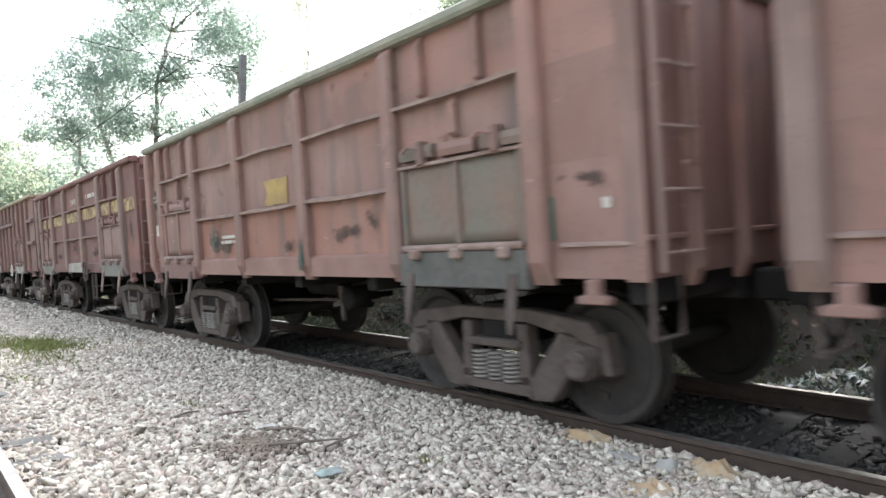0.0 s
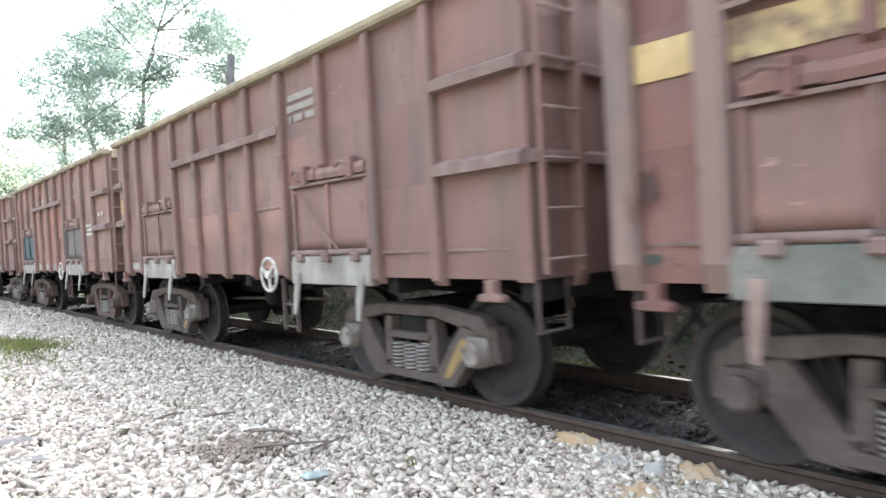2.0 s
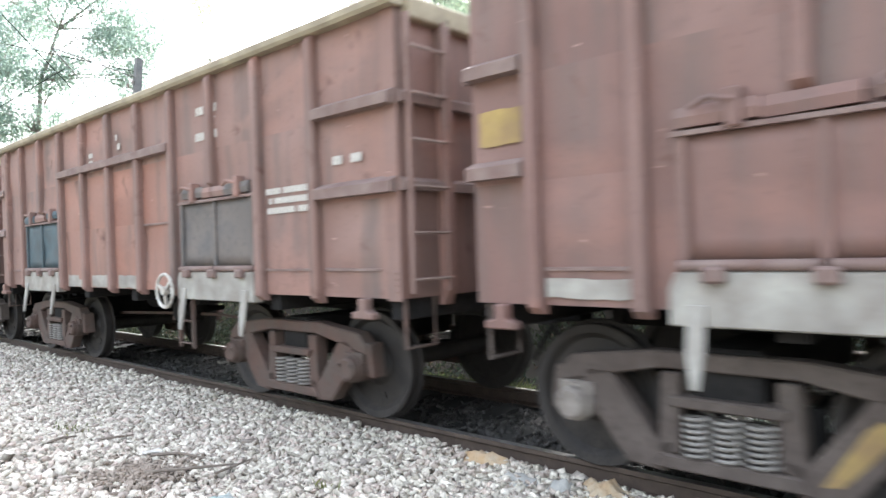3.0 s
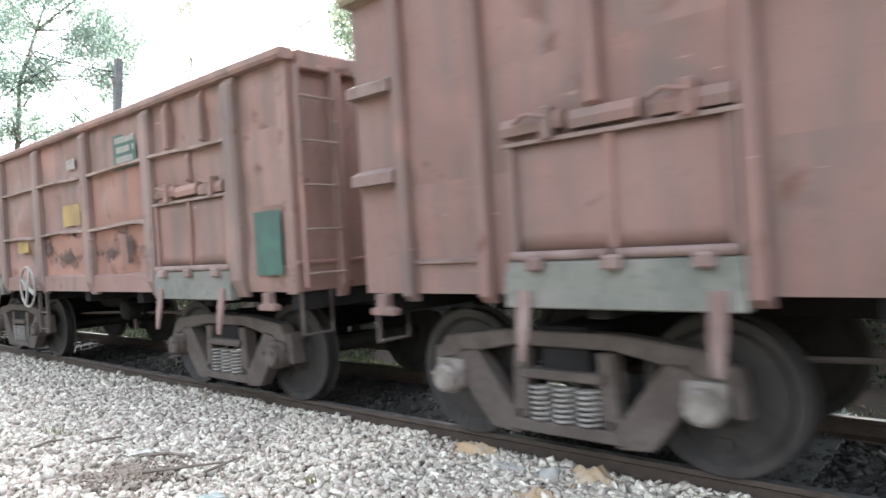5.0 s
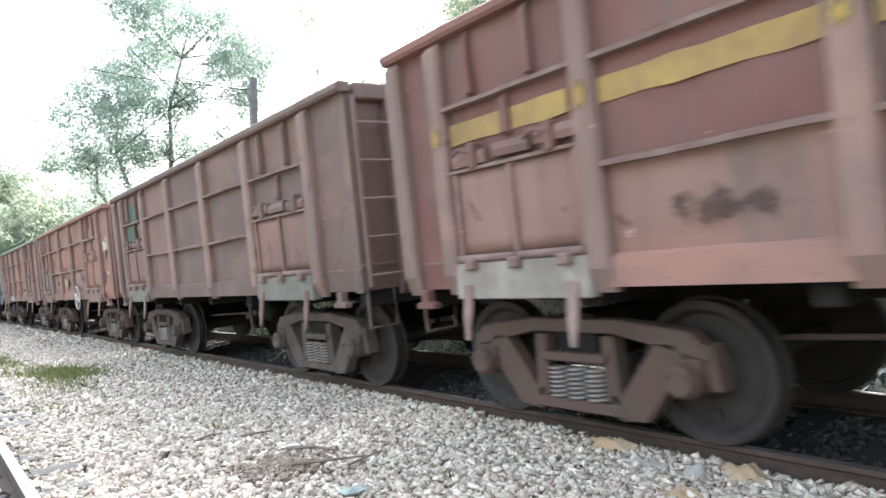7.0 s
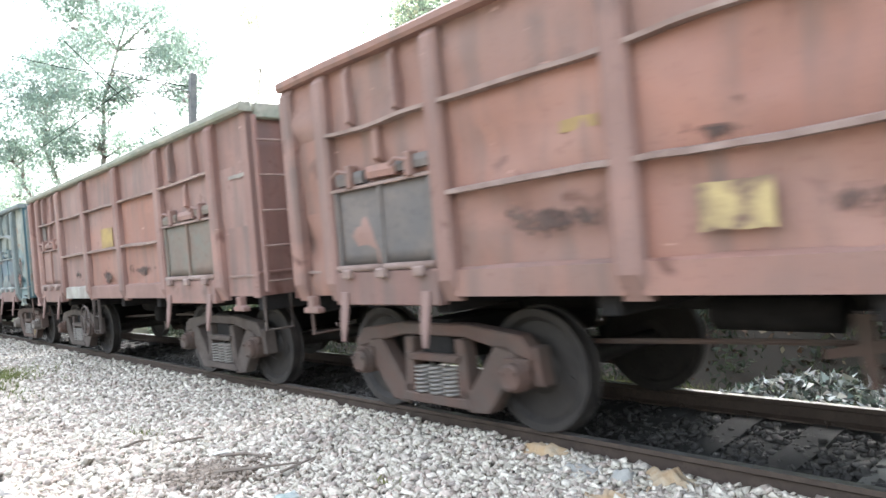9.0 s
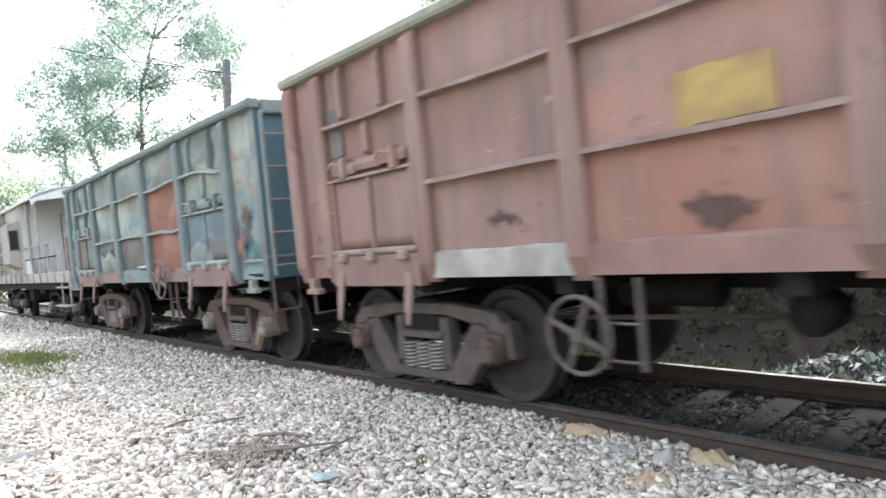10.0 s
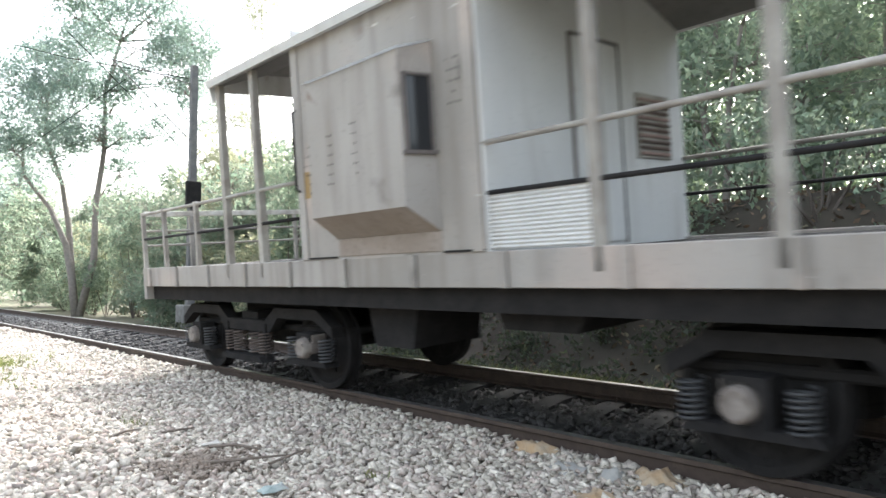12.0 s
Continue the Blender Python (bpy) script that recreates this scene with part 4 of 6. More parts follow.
    for y in (-HALF + 1.78, HALF - 1.25):
        f = bogie(w, y, metal, cap)
        if marked:
            shared("yellow_mark", "bogie_mark", lambda: prism(bmesh.new(), [(-0.50, 0.22), (-0.60, 0.24), (-0.88, 0.56), (-0.80, 0.62), (-0.72, 0.56)], -1.206, -1.19), YELLOW, f, at(0.03, 0, 0), "yellow painted frame leg")
    if wheel:
        s, z, r, spokes, wide = wheel
        shared("hand_wheel", ("hand_wheel", r, spokes), hand_wheel_mesh(r, spokes, wide), wheel_mat, w, at(x - 0.17, s - HALF, z), "hand brake wheel")

        def step():
            bm = bmesh.new()
            for y in (0.0, 0.30):
                box(bm, -0.02, y - 0.015, -0.55, 0.02, y + 0.015, 0.05)
            for z in (-0.5, -0.25):
                tube(bm, [(0, 0, z), (0, 0.30, z)], 0.012, 6)
            return bm
        shared("brake_step", "brake_step", step, metal, w, at(x - 0.05, s - HALF - 0.42, 1.10), "step ladder below the hand brake")
    return w


ROSE_POST = plain("faded_red_paint", (0.29, 0.20, 0.175), (0.23, 0.15, 0.125), 0.75, 0, 5, 0.25)
CEILING_GREY = plain("ceiling_grey_paint", (0.17, 0.165, 0.155), (0.22, 0.21, 0.20), 0.85, 0, 2, 0.2)
FOOT_BROWN = plain("brown_van_paint", (0.25, 0.205, 0.17), (0.30, 0.255, 0.22), 0.8, 0, 4, 0.2)
FADED = worn("faded_lettering", (0.10, 0.10, 0.10), (0.15, 0.145, 0.14), 1.0, 0.6)


# ---- the guard's van at the train's end ----
def van():
    """A guard's van with two open verandas. Lengths run back from the nominal front end."""
    v = thing("brake_van", "cream and white guard's brake van with open railed verandas", "brake van", "freight train")

    def y(s):
        return s - HALF
    front, rear, x = -0.28, 12.52, -1.50
    bm = bmesh.new()
    box(bm, -1.40, y(front) + 0.06, 1.36, 1.40, y(rear) - 0.06, 1.44)
    part("deck", bm, DARK_IRON, v)
    for sx in (-1, 1):
        bm = box(bmesh.new(), sx * 1.50, y(front), 1.20, sx * 1.42, y(rear), 1.47, 0.006)
        part("side_beam", bm, CREAM, v, "cream painted side beam")
        for k in range(13):
            shared("beam_stiffener", "van_stiff", lambda: box(bmesh.new(), -0.022, -0.035, 1.20, 0.022, 0.035, 1.47, 0.006), CREAM, v, at(sx * 1.515, y(front + 0.5 + k * 1.0), 0))
    for s in (front, rear):
        bm = box(bmesh.new(), -1.49, y(s) - 0.05, 1.0, 1.49, y(s) + 0.05, 1.46, 0.01)
        part("end_beam", bm, CREAM, v)
        coupler(v, y(s), -1 if s < 0 else 1)
    for sx in (-1, 1):
        part("sole_bar", box(bmesh.new(), sx * 1.38, y(front + 0.05), 1.00, sx * 1.20, y(rear - 0.05), 1.21), DARK_IRON, v, "black steel sole bar")
    part("centre_sill", box(bmesh.new(), -0.25, y(front), 0.90, 0.25, y(rear), 1.30), DARK_IRON, v)
    for k in range(8):
        shared("cross_bearer", "van_bearer", lambda: box(bmesh.new(), -1.19, -0.075, 1.05, 1.19, 0.075, 1.29), DARK_IRON, v, at(0, y(0.675 + k * 1.55), 0))
    for s, w, d in ((4.75, 0.95, 0.26), (6.6, 0.8, 0.5)):
        bm = bmesh.new()
        prism(bm, [(y(s), 1.1), (y(s + w), 1.1), (y(s + w - 0.12), 1.1 - d), (y(s + 0.12), 1.1 - d)], -1.15, -0.3)
        part("battery_box", bm, DARK_IRON, v)
    # cabin
    c0, c1, top = 5.38, 7.94, 3.62
    bm = bmesh.new()
    sheet(bm, [(x, y(c0), 1.46), (x, y(c1), 1.46), (x, y(c1), top), (x, y(c0), top)], 10, 8, 0.01, 4)
    part("cabin_side", bm, CREAM, v, "cream painted cabin side", True)
    bm = bmesh.new()
    sheet(bm, [(-x, y(c0), 1.46), (-x, y(c1), 1.46), (-x, y(c1), top), (-x, y(c0), top)], 10, 8, 0.01, 8)
    part("cabin_side", bm, CREAM, v, "cream painted cabin side", True)
    for s in (c0, c1):
        bm = box(bmesh.new(), x + 0.005, y(s) - 0.02, 1.44, -x - 0.005, y(s) + 0.02, top + 0.18)
        wall = part("cabin_wall", bm, WHITE_VAN, v, "white painted cabin end wall")
        way = -1 if s == c0 else 1
        yy = y(s) + way * 0.03
        bm = bmesh.new()
        for dx0, dz0, dx1, dz1 in ((-0.40, 1.46, -0.38, 3.25), (0.32, 1.46, 0.34, 3.25), (-0.40, 3.25, 0.34, 3.27)):
            box(bm, dx0, yy - 0.015, dz0, dx1, yy + 0.015, dz1)
        part("door_frame", bm, SLATE_DOOR, wall, "dark grey steel door frame")
        bm = box(bmesh.new(), -0.37, yy - 0.008, 1.48, 0.31, yy + 0.008, 3.24)
        part("door", bm, WHITE_VAN, wall, "white cabin door")
        shutter = part("shutter", box(bmesh.new(), 0.60, yy - 0.012, 2.24, 1.20, yy + 0.012, 2.86, 0.004), LIGHT_GREY, wall, "pale louvred shutter")
        for k in range(10):
            shared("slat", "shutter_slat", lambda: box(bmesh.new(), 0.0, -0.016, 0.0, 0.54, 0.016, 0.028, 0.004), IRON_RED if k % 3 else ROSE_POST, shutter, at(0.63, yy + way * 0.016, 2.27 + k * 0.057) @ pose(0, 0, 0, 0, 0, 0.6 * math.sin(k * 2.1)))
    # lookout: a box standing out from the side, sloped below and above, a window in its slanted face
    bm = bmesh.new()
    d, n0, n1, f0, f1 = 0.30, 5.86, 5.92, 7.25, 7.30

    def plate(points):
        bm.faces.new([bm.verts.new(q) for q in points])
    plate([(x - d, y(n1), 1.85), (x - d, y(f0), 1.85), (x - d, y(f0), 3.06), (x - d, y(n1), 3.06)])
    plate([(x, y(n0), 1.65), (x - d, y(n1), 1.85), (x - d, y(n1), 3.06), (x, y(n0), 3.14)])
    plate([(x, y(f1), 1.65), (x - d, y(f0), 1.85), (x - d, y(f0), 3.06), (x, y(f1), 3.14)])
    plate([(x, y(n0), 3.14), (x - d, y(n1), 3.06), (x - d, y(f0), 3.06), (x, y(f1), 3.14)])
    bmesh.ops.remove_doubles(bm, verts=bm.verts, dist=1e-4)
    bmesh.ops.recalc_face_normals(bm, faces=bm.faces)
    bay = part("lookout", bm, CREAM, v, "cream lookout bay with a window in its end")
    bm = bmesh.new()
    plate([(x, y(n0), 1.65), (x - d, y(n1), 1.85), (x - d, y(f0), 1.85), (x, y(f1), 1.65)])
    part("lookout_foot", bm, FOOT_BROWN, bay, "brown sloping underside of the lookout")
    part("lookout_apron", box(bmesh.new(), x - 0.012, y(f1 - 0.02), 1.49, x + 0.01, y(n0), 1.65, 0.004), FOOT_BROWN, bay, "brown panel below the lookout")
    bm = bmesh.new()
    plate([(x - d - 0.03, y(n1 - 0.02), 3.068), (x - d - 0.03, y(f0 + 0.02), 3.068), (x - 0.002, y(f1 + 0.02), 3.15), (x - 0.002, y(n0 - 0.02), 3.15)])
    bmesh.ops.solidify(bm, geom=bm.faces[:], thickness=0.012)
    part("drip_ledge", bm, WHITE_VAN, bay, "white ledge over the lookout")
    for s0, s1 in ((c0 + 0.01, n0 - 0.02), (f1 + 0.02, c1)):
        part("seam", box(bmesh.new(), x - 0.014, y(s0), 1.475, x + 0.01, y(s1), 1.492), DARK_IRON, v, "dark rusty seam at the foot of the cabin")
    for s in (5.46, 7.88):
        part("corner_strip", box(bmesh.new(), x - 0.018, y(s - 0.06), 1.47, x + 0.01, y(s + 0.06), 3.60, 0.006), CREAM, v)
    for s in (c1 - 0.05,):
        part("grab_rail", tube(bmesh.new(), [(x, y(s), 2.15), (x - 0.06, y(s), 2.18), (x - 0.06, y(s), 2.95), (x, y(s), 2.98)], 0.014, 6), DARK_IRON, v, "thin dark grab rail")
    a, b = Vector((x, y(n0), 0)), Vector((x - d, y(n1), 0))
    turn = math.degrees(math.atan2(b.y - a.y, b.x - a.x))
    m = at(*((a + b) / 2)) @ pose(0, 0, 0, 0, 0, turn)
    bm = bmesh.new()
    for x0, z0, x1, z1 in ((-0.125, 2.28, -0.105, 2.88), (0.105, 2.28, 0.125, 2.88), (-0.125, 2.86, 0.125, 2.88), (-0.15, 2.25, 0.15, 2.28)):
        box(bm, x0, -0.02, z0, x1, 0.03, z1)
    shared("window_frame", "van_window", lambda: bm, SLATE_DOOR, bay, m @ at(0, 0, 0))
    shared("window_pane", "van_pane", lambda: box(bmesh.new(), -0.105, -0.012, 2.28, 0.105, 0.012, 2.86), GLASS, bay, m)
    patch(v, "lettering", FADED, x - 0.006, y(5.55), 2.98, 0.14, 0.42, "faded stencilled lettering", 5, 3)
    for k in range(3):
        patch(bay, "lettering", FADED, x - d - 0.002, y(6.5 + 0.36 * k), 2.62 - 0.05 * k, 0.07, 0.5, "faded stencilled lettering", 6, 5 + k)
    patch(v, "yellow_mark", YELLOW, x - 0.003, y(7.72), 2.35, 0.10, 0.28, "small yellow paint mark")
    # roof
    bm = bmesh.new()
    sec = [(-1.58, 3.58), (-1.60, 3.66), (-1.3, 3.80), (-0.8, 3.90), (0, 3.95), (0.8, 3.90), (1.3, 3.80), (1.60, 3.66), (1.58, 3.58), (1.5, 3.60), (0.8, 3.84), (0, 3.89), (-0.8, 3.84), (-1.5, 3.60)]
    along(bm, sec, y(3.18), y(9.76))
    roof = part("roof", bm, WHITE_VAN, v, "white curved sheet roof over the verandas")
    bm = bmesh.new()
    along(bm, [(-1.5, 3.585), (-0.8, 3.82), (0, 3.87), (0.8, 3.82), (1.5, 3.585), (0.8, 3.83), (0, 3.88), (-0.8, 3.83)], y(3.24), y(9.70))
    part("ceiling_lining", bm, CEILING_GREY, roof, "grey underside of the roof")
    for s in (3.20, 9.74):
        bm = bmesh.new()
        vs = [(-1.57, 3.60), (-1.3, 3.77), (-0.8, 3.88), (0, 3.93), (0.8, 3.88), (1.3, 3.77), (1.57, 3.60), (1.52, 3.40), (1.40, 3.54), (0.8, 3.58), (0, 3.60), (-0.8, 3.58), (-1.40, 3.54), (-1.52, 3.40)]
        along(bm, vs, y(s) - 0.02, y(s) + 0.02)
        part("roof_valance", bm, WHITE_VAN, roof, "white arched end board")
    bm = bmesh.new()
    for s in (4.6, 6.5, 8.4):
        lathe(bm, [(0, 0.01), (0, 0.12), (0.06, 0.12), (0.10, 0.16), (0.12, 0.16), (0.15, 0.02)], 12)
        bm.verts.ensure_lookup_table()
        for q in bm.verts[-72:]:
            q.co = Vector((0, y(s) + q.co.y, 3.93 + q.co.x)) + Vector((q.co.z, 0, 0))
    part("roof_vents", bm, LIGHT_GREY, roof)
    # posts and rails of the verandas
    for sx in (-1, 1):
        for s in (3.30, 4.42, 8.83, 9.66):
            shared("veranda_post", "van_post", lambda: box(bmesh.new(), -0.04, -0.045, 1.30, 0.04, 0.045, 3.62, 0.008), LIGHT_GREY, v, at(sx * 1.46, y(s), 0), "pale steel veranda post")
        for s in (0.82, 2.05, 10.55, 11.65, rear - 0.05):
            shared("rail_post", "van_rail_post", lambda: box(bmesh.new(), -0.028, -0.035, 1.20, 0.028, 0.035, 2.30, 0.006), LIGHT_GREY, v, at(sx * 1.47, y(s), 0))
        shared("corner_post", "van_corner", lambda: box(bmesh.new(), -0.045, -0.05, 1.2, 0.045, 0.05, 2.30, 0.008), ROSE_POST if sx < 0 else LIGHT_GREY, v, at(sx * 1.45, y(front) + 0.06, 0), "red and white corner post")
        for z, r, mt in ((2.27, 0.022, LIGHT_GREY), (1.90, 0.018, DARK_IRON)):
            for s0, s1 in ((0.82, c0 + 0.05), (c1 - 0.02, rear - 0.05)):
                bm = bmesh.new()
                tube(bm, [(sx * 1.475, y(s0), z), (sx * 1.475, y((s0 + s1) / 2), z - 0.006), (sx * 1.475, y(s1), z)], r, 8)
                part("hand_rail", bm, mt, v, "tube hand rail", True)
        # steps
        for z, deep in ((1.06, 0.14), (0.60, 0.20)):
            bm = box(bmesh.new(), sx * 1.42, y(-0.30), z, sx * (1.42 + deep), y(1.05), z + 0.035, 0.008)
            part("foot_step", bm, LIGHT_GREY, v, "pale worn foot step")
        for s in (-0.08, 0.82):
            part("step_hanger", box(bmesh.new(), sx * 1.44, y(s) - 0.035, 0.60, sx * 1.47, y(s) + 0.035, 1.35), LIGHT_GREY, v)
    bm = bmesh.new()
    sheet(bm, [(x + 0.03, y(4.47), 1.48), (x + 0.03, y(5.36), 1.48), (x + 0.03, y(5.36), 1.88), (x + 0.03, y(4.47), 1.88)], 2, 90)
    for q in bm.verts:
        q.co.x += 0.008 * math.sin(q.co.z * 209)
    part("ribbed_panel", bm, WHITE_VAN, v, "white ribbed panel under the hand rail")
    for s, mt in ((front + 0.05, DARK_IRON), (rear - 0.05, WHITE_PAINT)):
        bm = bmesh.new()
        box(bm, -1.45, y(s) - 0.03, 2.24, 1.45, y(s) + 0.03, 2.32, 0.006)
        part("end_rail", bm, mt, v, "end railing bar")
        for z in (1.80, 2.02):
            bm = bmesh.new()
            tube(bm, [(-1.45, y(s), z), (1.45, y(s), z)], 0.018, 7)
            part("end_rail", bm, LIGHT_GREY, v)
        for k in (-0.75, -0.1, 0.55, 1.1):
            shared("end_rail_post", "van_end_post", lambda: box(bmesh.new(), -0.03, -0.03, 1.45, 0.03, 0.03, 2.25, 0.005), LIGHT_GREY, v, at(k, y(s), 0))
    # coach bogies
    def coach_frame():
        bm = bmesh.new()
        for sx in (-1, 1):
            prism(bm, [(-1.95, 0.62), (-1.6, 0.80), (-0.8, 0.80), (-0.6, 0.62), (0.6, 0.62), (0.8, 0.80), (1.6, 0.80), (1.95, 0.62), (1.95, 0.74), (1.65, 0.92), (0.75, 0.92), (0.5, 0.76), (-0.5, 0.76), (-0.75, 0.92), (-1.65, 0.92), (-1.95, 0.74)], sx * 1.02, sx * 1.16)
            for k in (-1.43, 1.43):
                prism(bm, [(k - 0.42, 0.30), (k + 0.42, 0.30), (k + 0.38, 0.36), (k - 0.38, 0.36)], sx * 1.02, sx * 1.20)
                prism(bm, [(k - 0.14, 0.36), (k + 0.14, 0.36), (k + 0.14, 0.66), (k - 0.14, 0.66)], sx * 1.0, sx * 1.2)
            prism(bm, [(-0.55, 0.26), (0.55, 0.26), (0.5, 0.33), (-0.5, 0.33)], sx * 1.08, sx * 1.26)
            for k in (-0.5, 0.5):
                box(bm, sx * 1.12, k - 0.03, 0.28, sx * 1.18, k + 0.03, 0.72)
        box(bm, -1.1, -0.2, 0.62, 1.1, 0.2, 0.85)
        return bm
    for yb in (y(2.25), y(9.99)):
        f = shared("bogie_frame", "coach_frame", coach_frame, DARK_IRON, v, at(0, yb, 0), "black coach bogie frame")
        for sx in (-1, 1):
            for k in (-1.79, -1.13, 1.13, 1.79, -0.45, -0.22, 0.22, 0.45):
                shared("spring", "spring", spring_mesh, IRON if abs(k) < 1 else BLACK_SPRING, f, at(sx * 1.13, k, 0.35), "", True)
        # two added black boxes that only hide the light between the wheels
        shared("bogie_body", "coach_fill", lambda: box(bmesh.new(), -0.72, -0.85, 0.42, 0.72, 0.85, 0.98, 0.03), DARK_IRON, f)
        shared("brake_rigging", "coach_fill_sheet", lambda: box(bmesh.new(), -0.95, -1.95, 0.62, 0.95, 1.95, 0.70, 0.02), DARK_IRON, f)
        for k in (-1.46, 1.46):
            shared("axle_box", "axle_box", axle_box_mesh, PALE_CAP, f, at(0.02, k, 0.5))
            shared("axle_box", "axle_box_far", far_side(axle_box_mesh), PALE_CAP, f, at(-0.02, k, 0.5))
            w = shared("wheelset", "wheelset", wheelset_mesh, DARK_IRON, f, at(0, k, 0.5))
            WHEELSETS.append((w, Vector((0, k, 0.5))))
    return v


# ---- the train ----
OXIDE = paint("red_oxide_paint", (0.205, 0.108, 0.086), (0.26, 0.155, 0.128), wear=0.4, dirt=0.7)
MAROON = paint("maroon_paint", (0.140, 0.056, 0.046), (0.180, 0.088, 0.072), wear=0.55, dirt=0.8)
BROWN = paint("brown_oxide_paint", (0.175, 0.092, 0.075), (0.22, 0.126, 0.104), wear=0.45, dirt=0.75)
RUSSET = paint("russet_paint", (0.205, 0.112, 0.088), (0.255, 0.150, 0.123), wear=0.6, dirt=0.7)
UMBER = paint("umber_paint", (0.125, 0.078, 0.066), (0.165, 0.108, 0.092), wear=0.55, dirt=0.8)
EMBER = paint("ember_oxide_paint", (0.255, 0.115, 0.08), (0.285, 0.15, 0.112), wear=0.5, dirt=0.55)
POST_DUST = paint("dusty_oxide_paint", (0.188, 0.116, 0.097), (0.235, 0.160, 0.137), wear=0.5, dirt=0.6)
ORANGE = paint("orange_oxide_paint", (0.235, 0.115, 0.082), (0.235, 0.135, 0.107), wear=0.6, dirt=0.65)
TEAL = patchy("blue_green_old_paint", (0.14, 0.165, 0.155), [((0.22, 0.235, 0.20), 0.9, 0.48, 0.60), ((0.115, 0.16, 0.16), 1.1, 0.55, 0.62), ((0.18, 0.14, 0.11), 1.2, 0.60, 0.68), ((0.09, 0.085, 0.08), 1.1, 0.60, 0.70)])
BAY_BLUE = patchy("faded_sky_blue_paint", (0.105, 0.185, 0.21), [((0.20, 0.27, 0.28), 1.3, 0.5, 0.62), ((0.12, 0.13, 0.13), 1.2, 0.58, 0.66)])
TEAL_POST = plain("blue_grey_paint", (0.125, 0.155, 0.155), (0.17, 0.19, 0.18), 0.75, 0, 3, 0.2)
TEAL_BAY = patchy("streaked_teal_paint", (0.16, 0.205, 0.20), [((0.28, 0.285, 0.24), 1.0, 0.50, 0.62), ((0.10, 0.19, 0.205), 1.1, 0.55, 0.63), ((0.26, 0.17, 0.12), 1.5, 0.60, 0.66)])
TEAL_BLUE = paint("sea_blue_old_paint", (0.055, 0.125, 0.155), (0.085, 0.145, 0.16), (0.20, 0.10, 0.07), (0.10, 0.12, 0.12), wear=0.35, dirt=0.3)
# rib and ledge colours, paler than the sides they stand on
RIB_PALE = plain("pale_oxide_edge", (0.29, 0.215, 0.185), (0.20, 0.135, 0.112), 0.85, 0, 5, 0.3)
RIB_DARK = plain("pale_brown_edge", (0.22, 0.16, 0.14), (0.16, 0.10, 0.085), 0.85, 0, 5, 0.3)
RIB_TEAL = plain("pale_grey_edge", (0.30, 0.31, 0.29), (0.22, 0.24, 0.23), 0.85, 0, 5, 0.3)
GREEN_RIM = plain("mossy_grey_rim", (0.20, 0.22, 0.17), (0.28, 0.27, 0.22), 0.85, 0, 4, 0.3)
OLIVE_RIM = plain("dusty_olive_rim", (0.34, 0.29, 0.20), (0.24, 0.20, 0.14), 0.85, 0, 4, 0.3)
DOOR_GREY = plain("grey_green_door", (0.185, 0.13, 0.102), (0.155, 0.145, 0.118), 0.8, 0, 3, 0.3)
ROSE = plain("rose_oxide_door", (0.245, 0.16, 0.137), (0.20, 0.128, 0.11), 0.8, 0, 3, 0.3)

SCUFF = worn("rusty_scuffed_steel", (0.075, 0.048, 0.04), (0.11, 0.07, 0.056))
WORN_UMBER = worn("dark_bare_rust", (0.085, 0.055, 0.046), (0.12, 0.075, 0.06))
WORN_BROWN = worn("brown_bare_rust", (0.16, 0.10, 0.08), (0.20, 0.135, 0.11))
WORN_SALMON = worn("salmon_primer", (0.30, 0.15, 0.115), (0.25, 0.125, 0.095), 3.0, 0.85)
WORN_PALE = worn("chalky_old_paint", (0.28, 0.31, 0.28), (0.34, 0.33, 0.28), 3.0, 0.85)
WORN_GREEN = worn("worn_green_paint", (0.05, 0.10, 0.08), (0.07, 0.09, 0.075), 3.0, 0.85)
WORN_YELLOW = worn("worn_yellow_paint", (0.40, 0.29, 0.08), (0.30, 0.20, 0.075), 1.2, 0.9)
WORN_GREY = worn("sooty_grey_paint", (0.07, 0.075, 0.07), (0.10, 0.10, 0.09), 1.2, 0.9)
DARK_GREY = plain("dark_grey_paint", (0.075, 0.078, 0.07), (0.11, 0.105, 0.095), 0.75, 0, 3, 0.25)
PALE_TEAL = patchy("pale_teal_old_paint", (0.21, 0.24, 0.215), [((0.31, 0.29, 0.24), 1.1, 0.48, 0.62), ((0.15, 0.22, 0.215), 1.2, 0.52, 0.62), ((0.24, 0.155, 0.11), 1.4, 0.58, 0.66)])
TEAL_SKIRT = patchy("worn_teal_strip", (0.135, 0.18, 0.175), [((0.22, 0.235, 0.205), 1.5, 0.5, 0.6), ((0.20, 0.145, 0.11), 1.6, 0.58, 0.66)])
SLATE_BLUE = patchy("slate_blue_paint", (0.085, 0.115, 0.13), [((0.13, 0.12, 0.115), 1.4, 0.48, 0.58), ((0.13, 0.19, 0.20), 1.6, 0.54, 0.62), ((0.20, 0.13, 0.10), 2.0, 0.60, 0.66)])
TRAIN = []
SIDE = -1.47


def add(n, w):
    TRAIN.append((n, w))
    return w


def sy(s):
    return s - HALF


def words(parent, text, y, z, size):
    """Stencilled letters on the near side, read from the line's side."""
    font = bpy.data.curves.new("lettering", "FONT")
    font.body, font.size, font.extrude = text, size, 0.002
    font.materials.append(WHITE_PAINT)
    ob = new("lettering", font)
    ob.parent = parent
    ob.matrix_local = Matrix(((0, 0, -1, SIDE - 0.012), (-1, 0, 0, y), (0, 1, 0, z), (0, 0, 0, 1)))
    tagged(ob, "stencilled white letters")


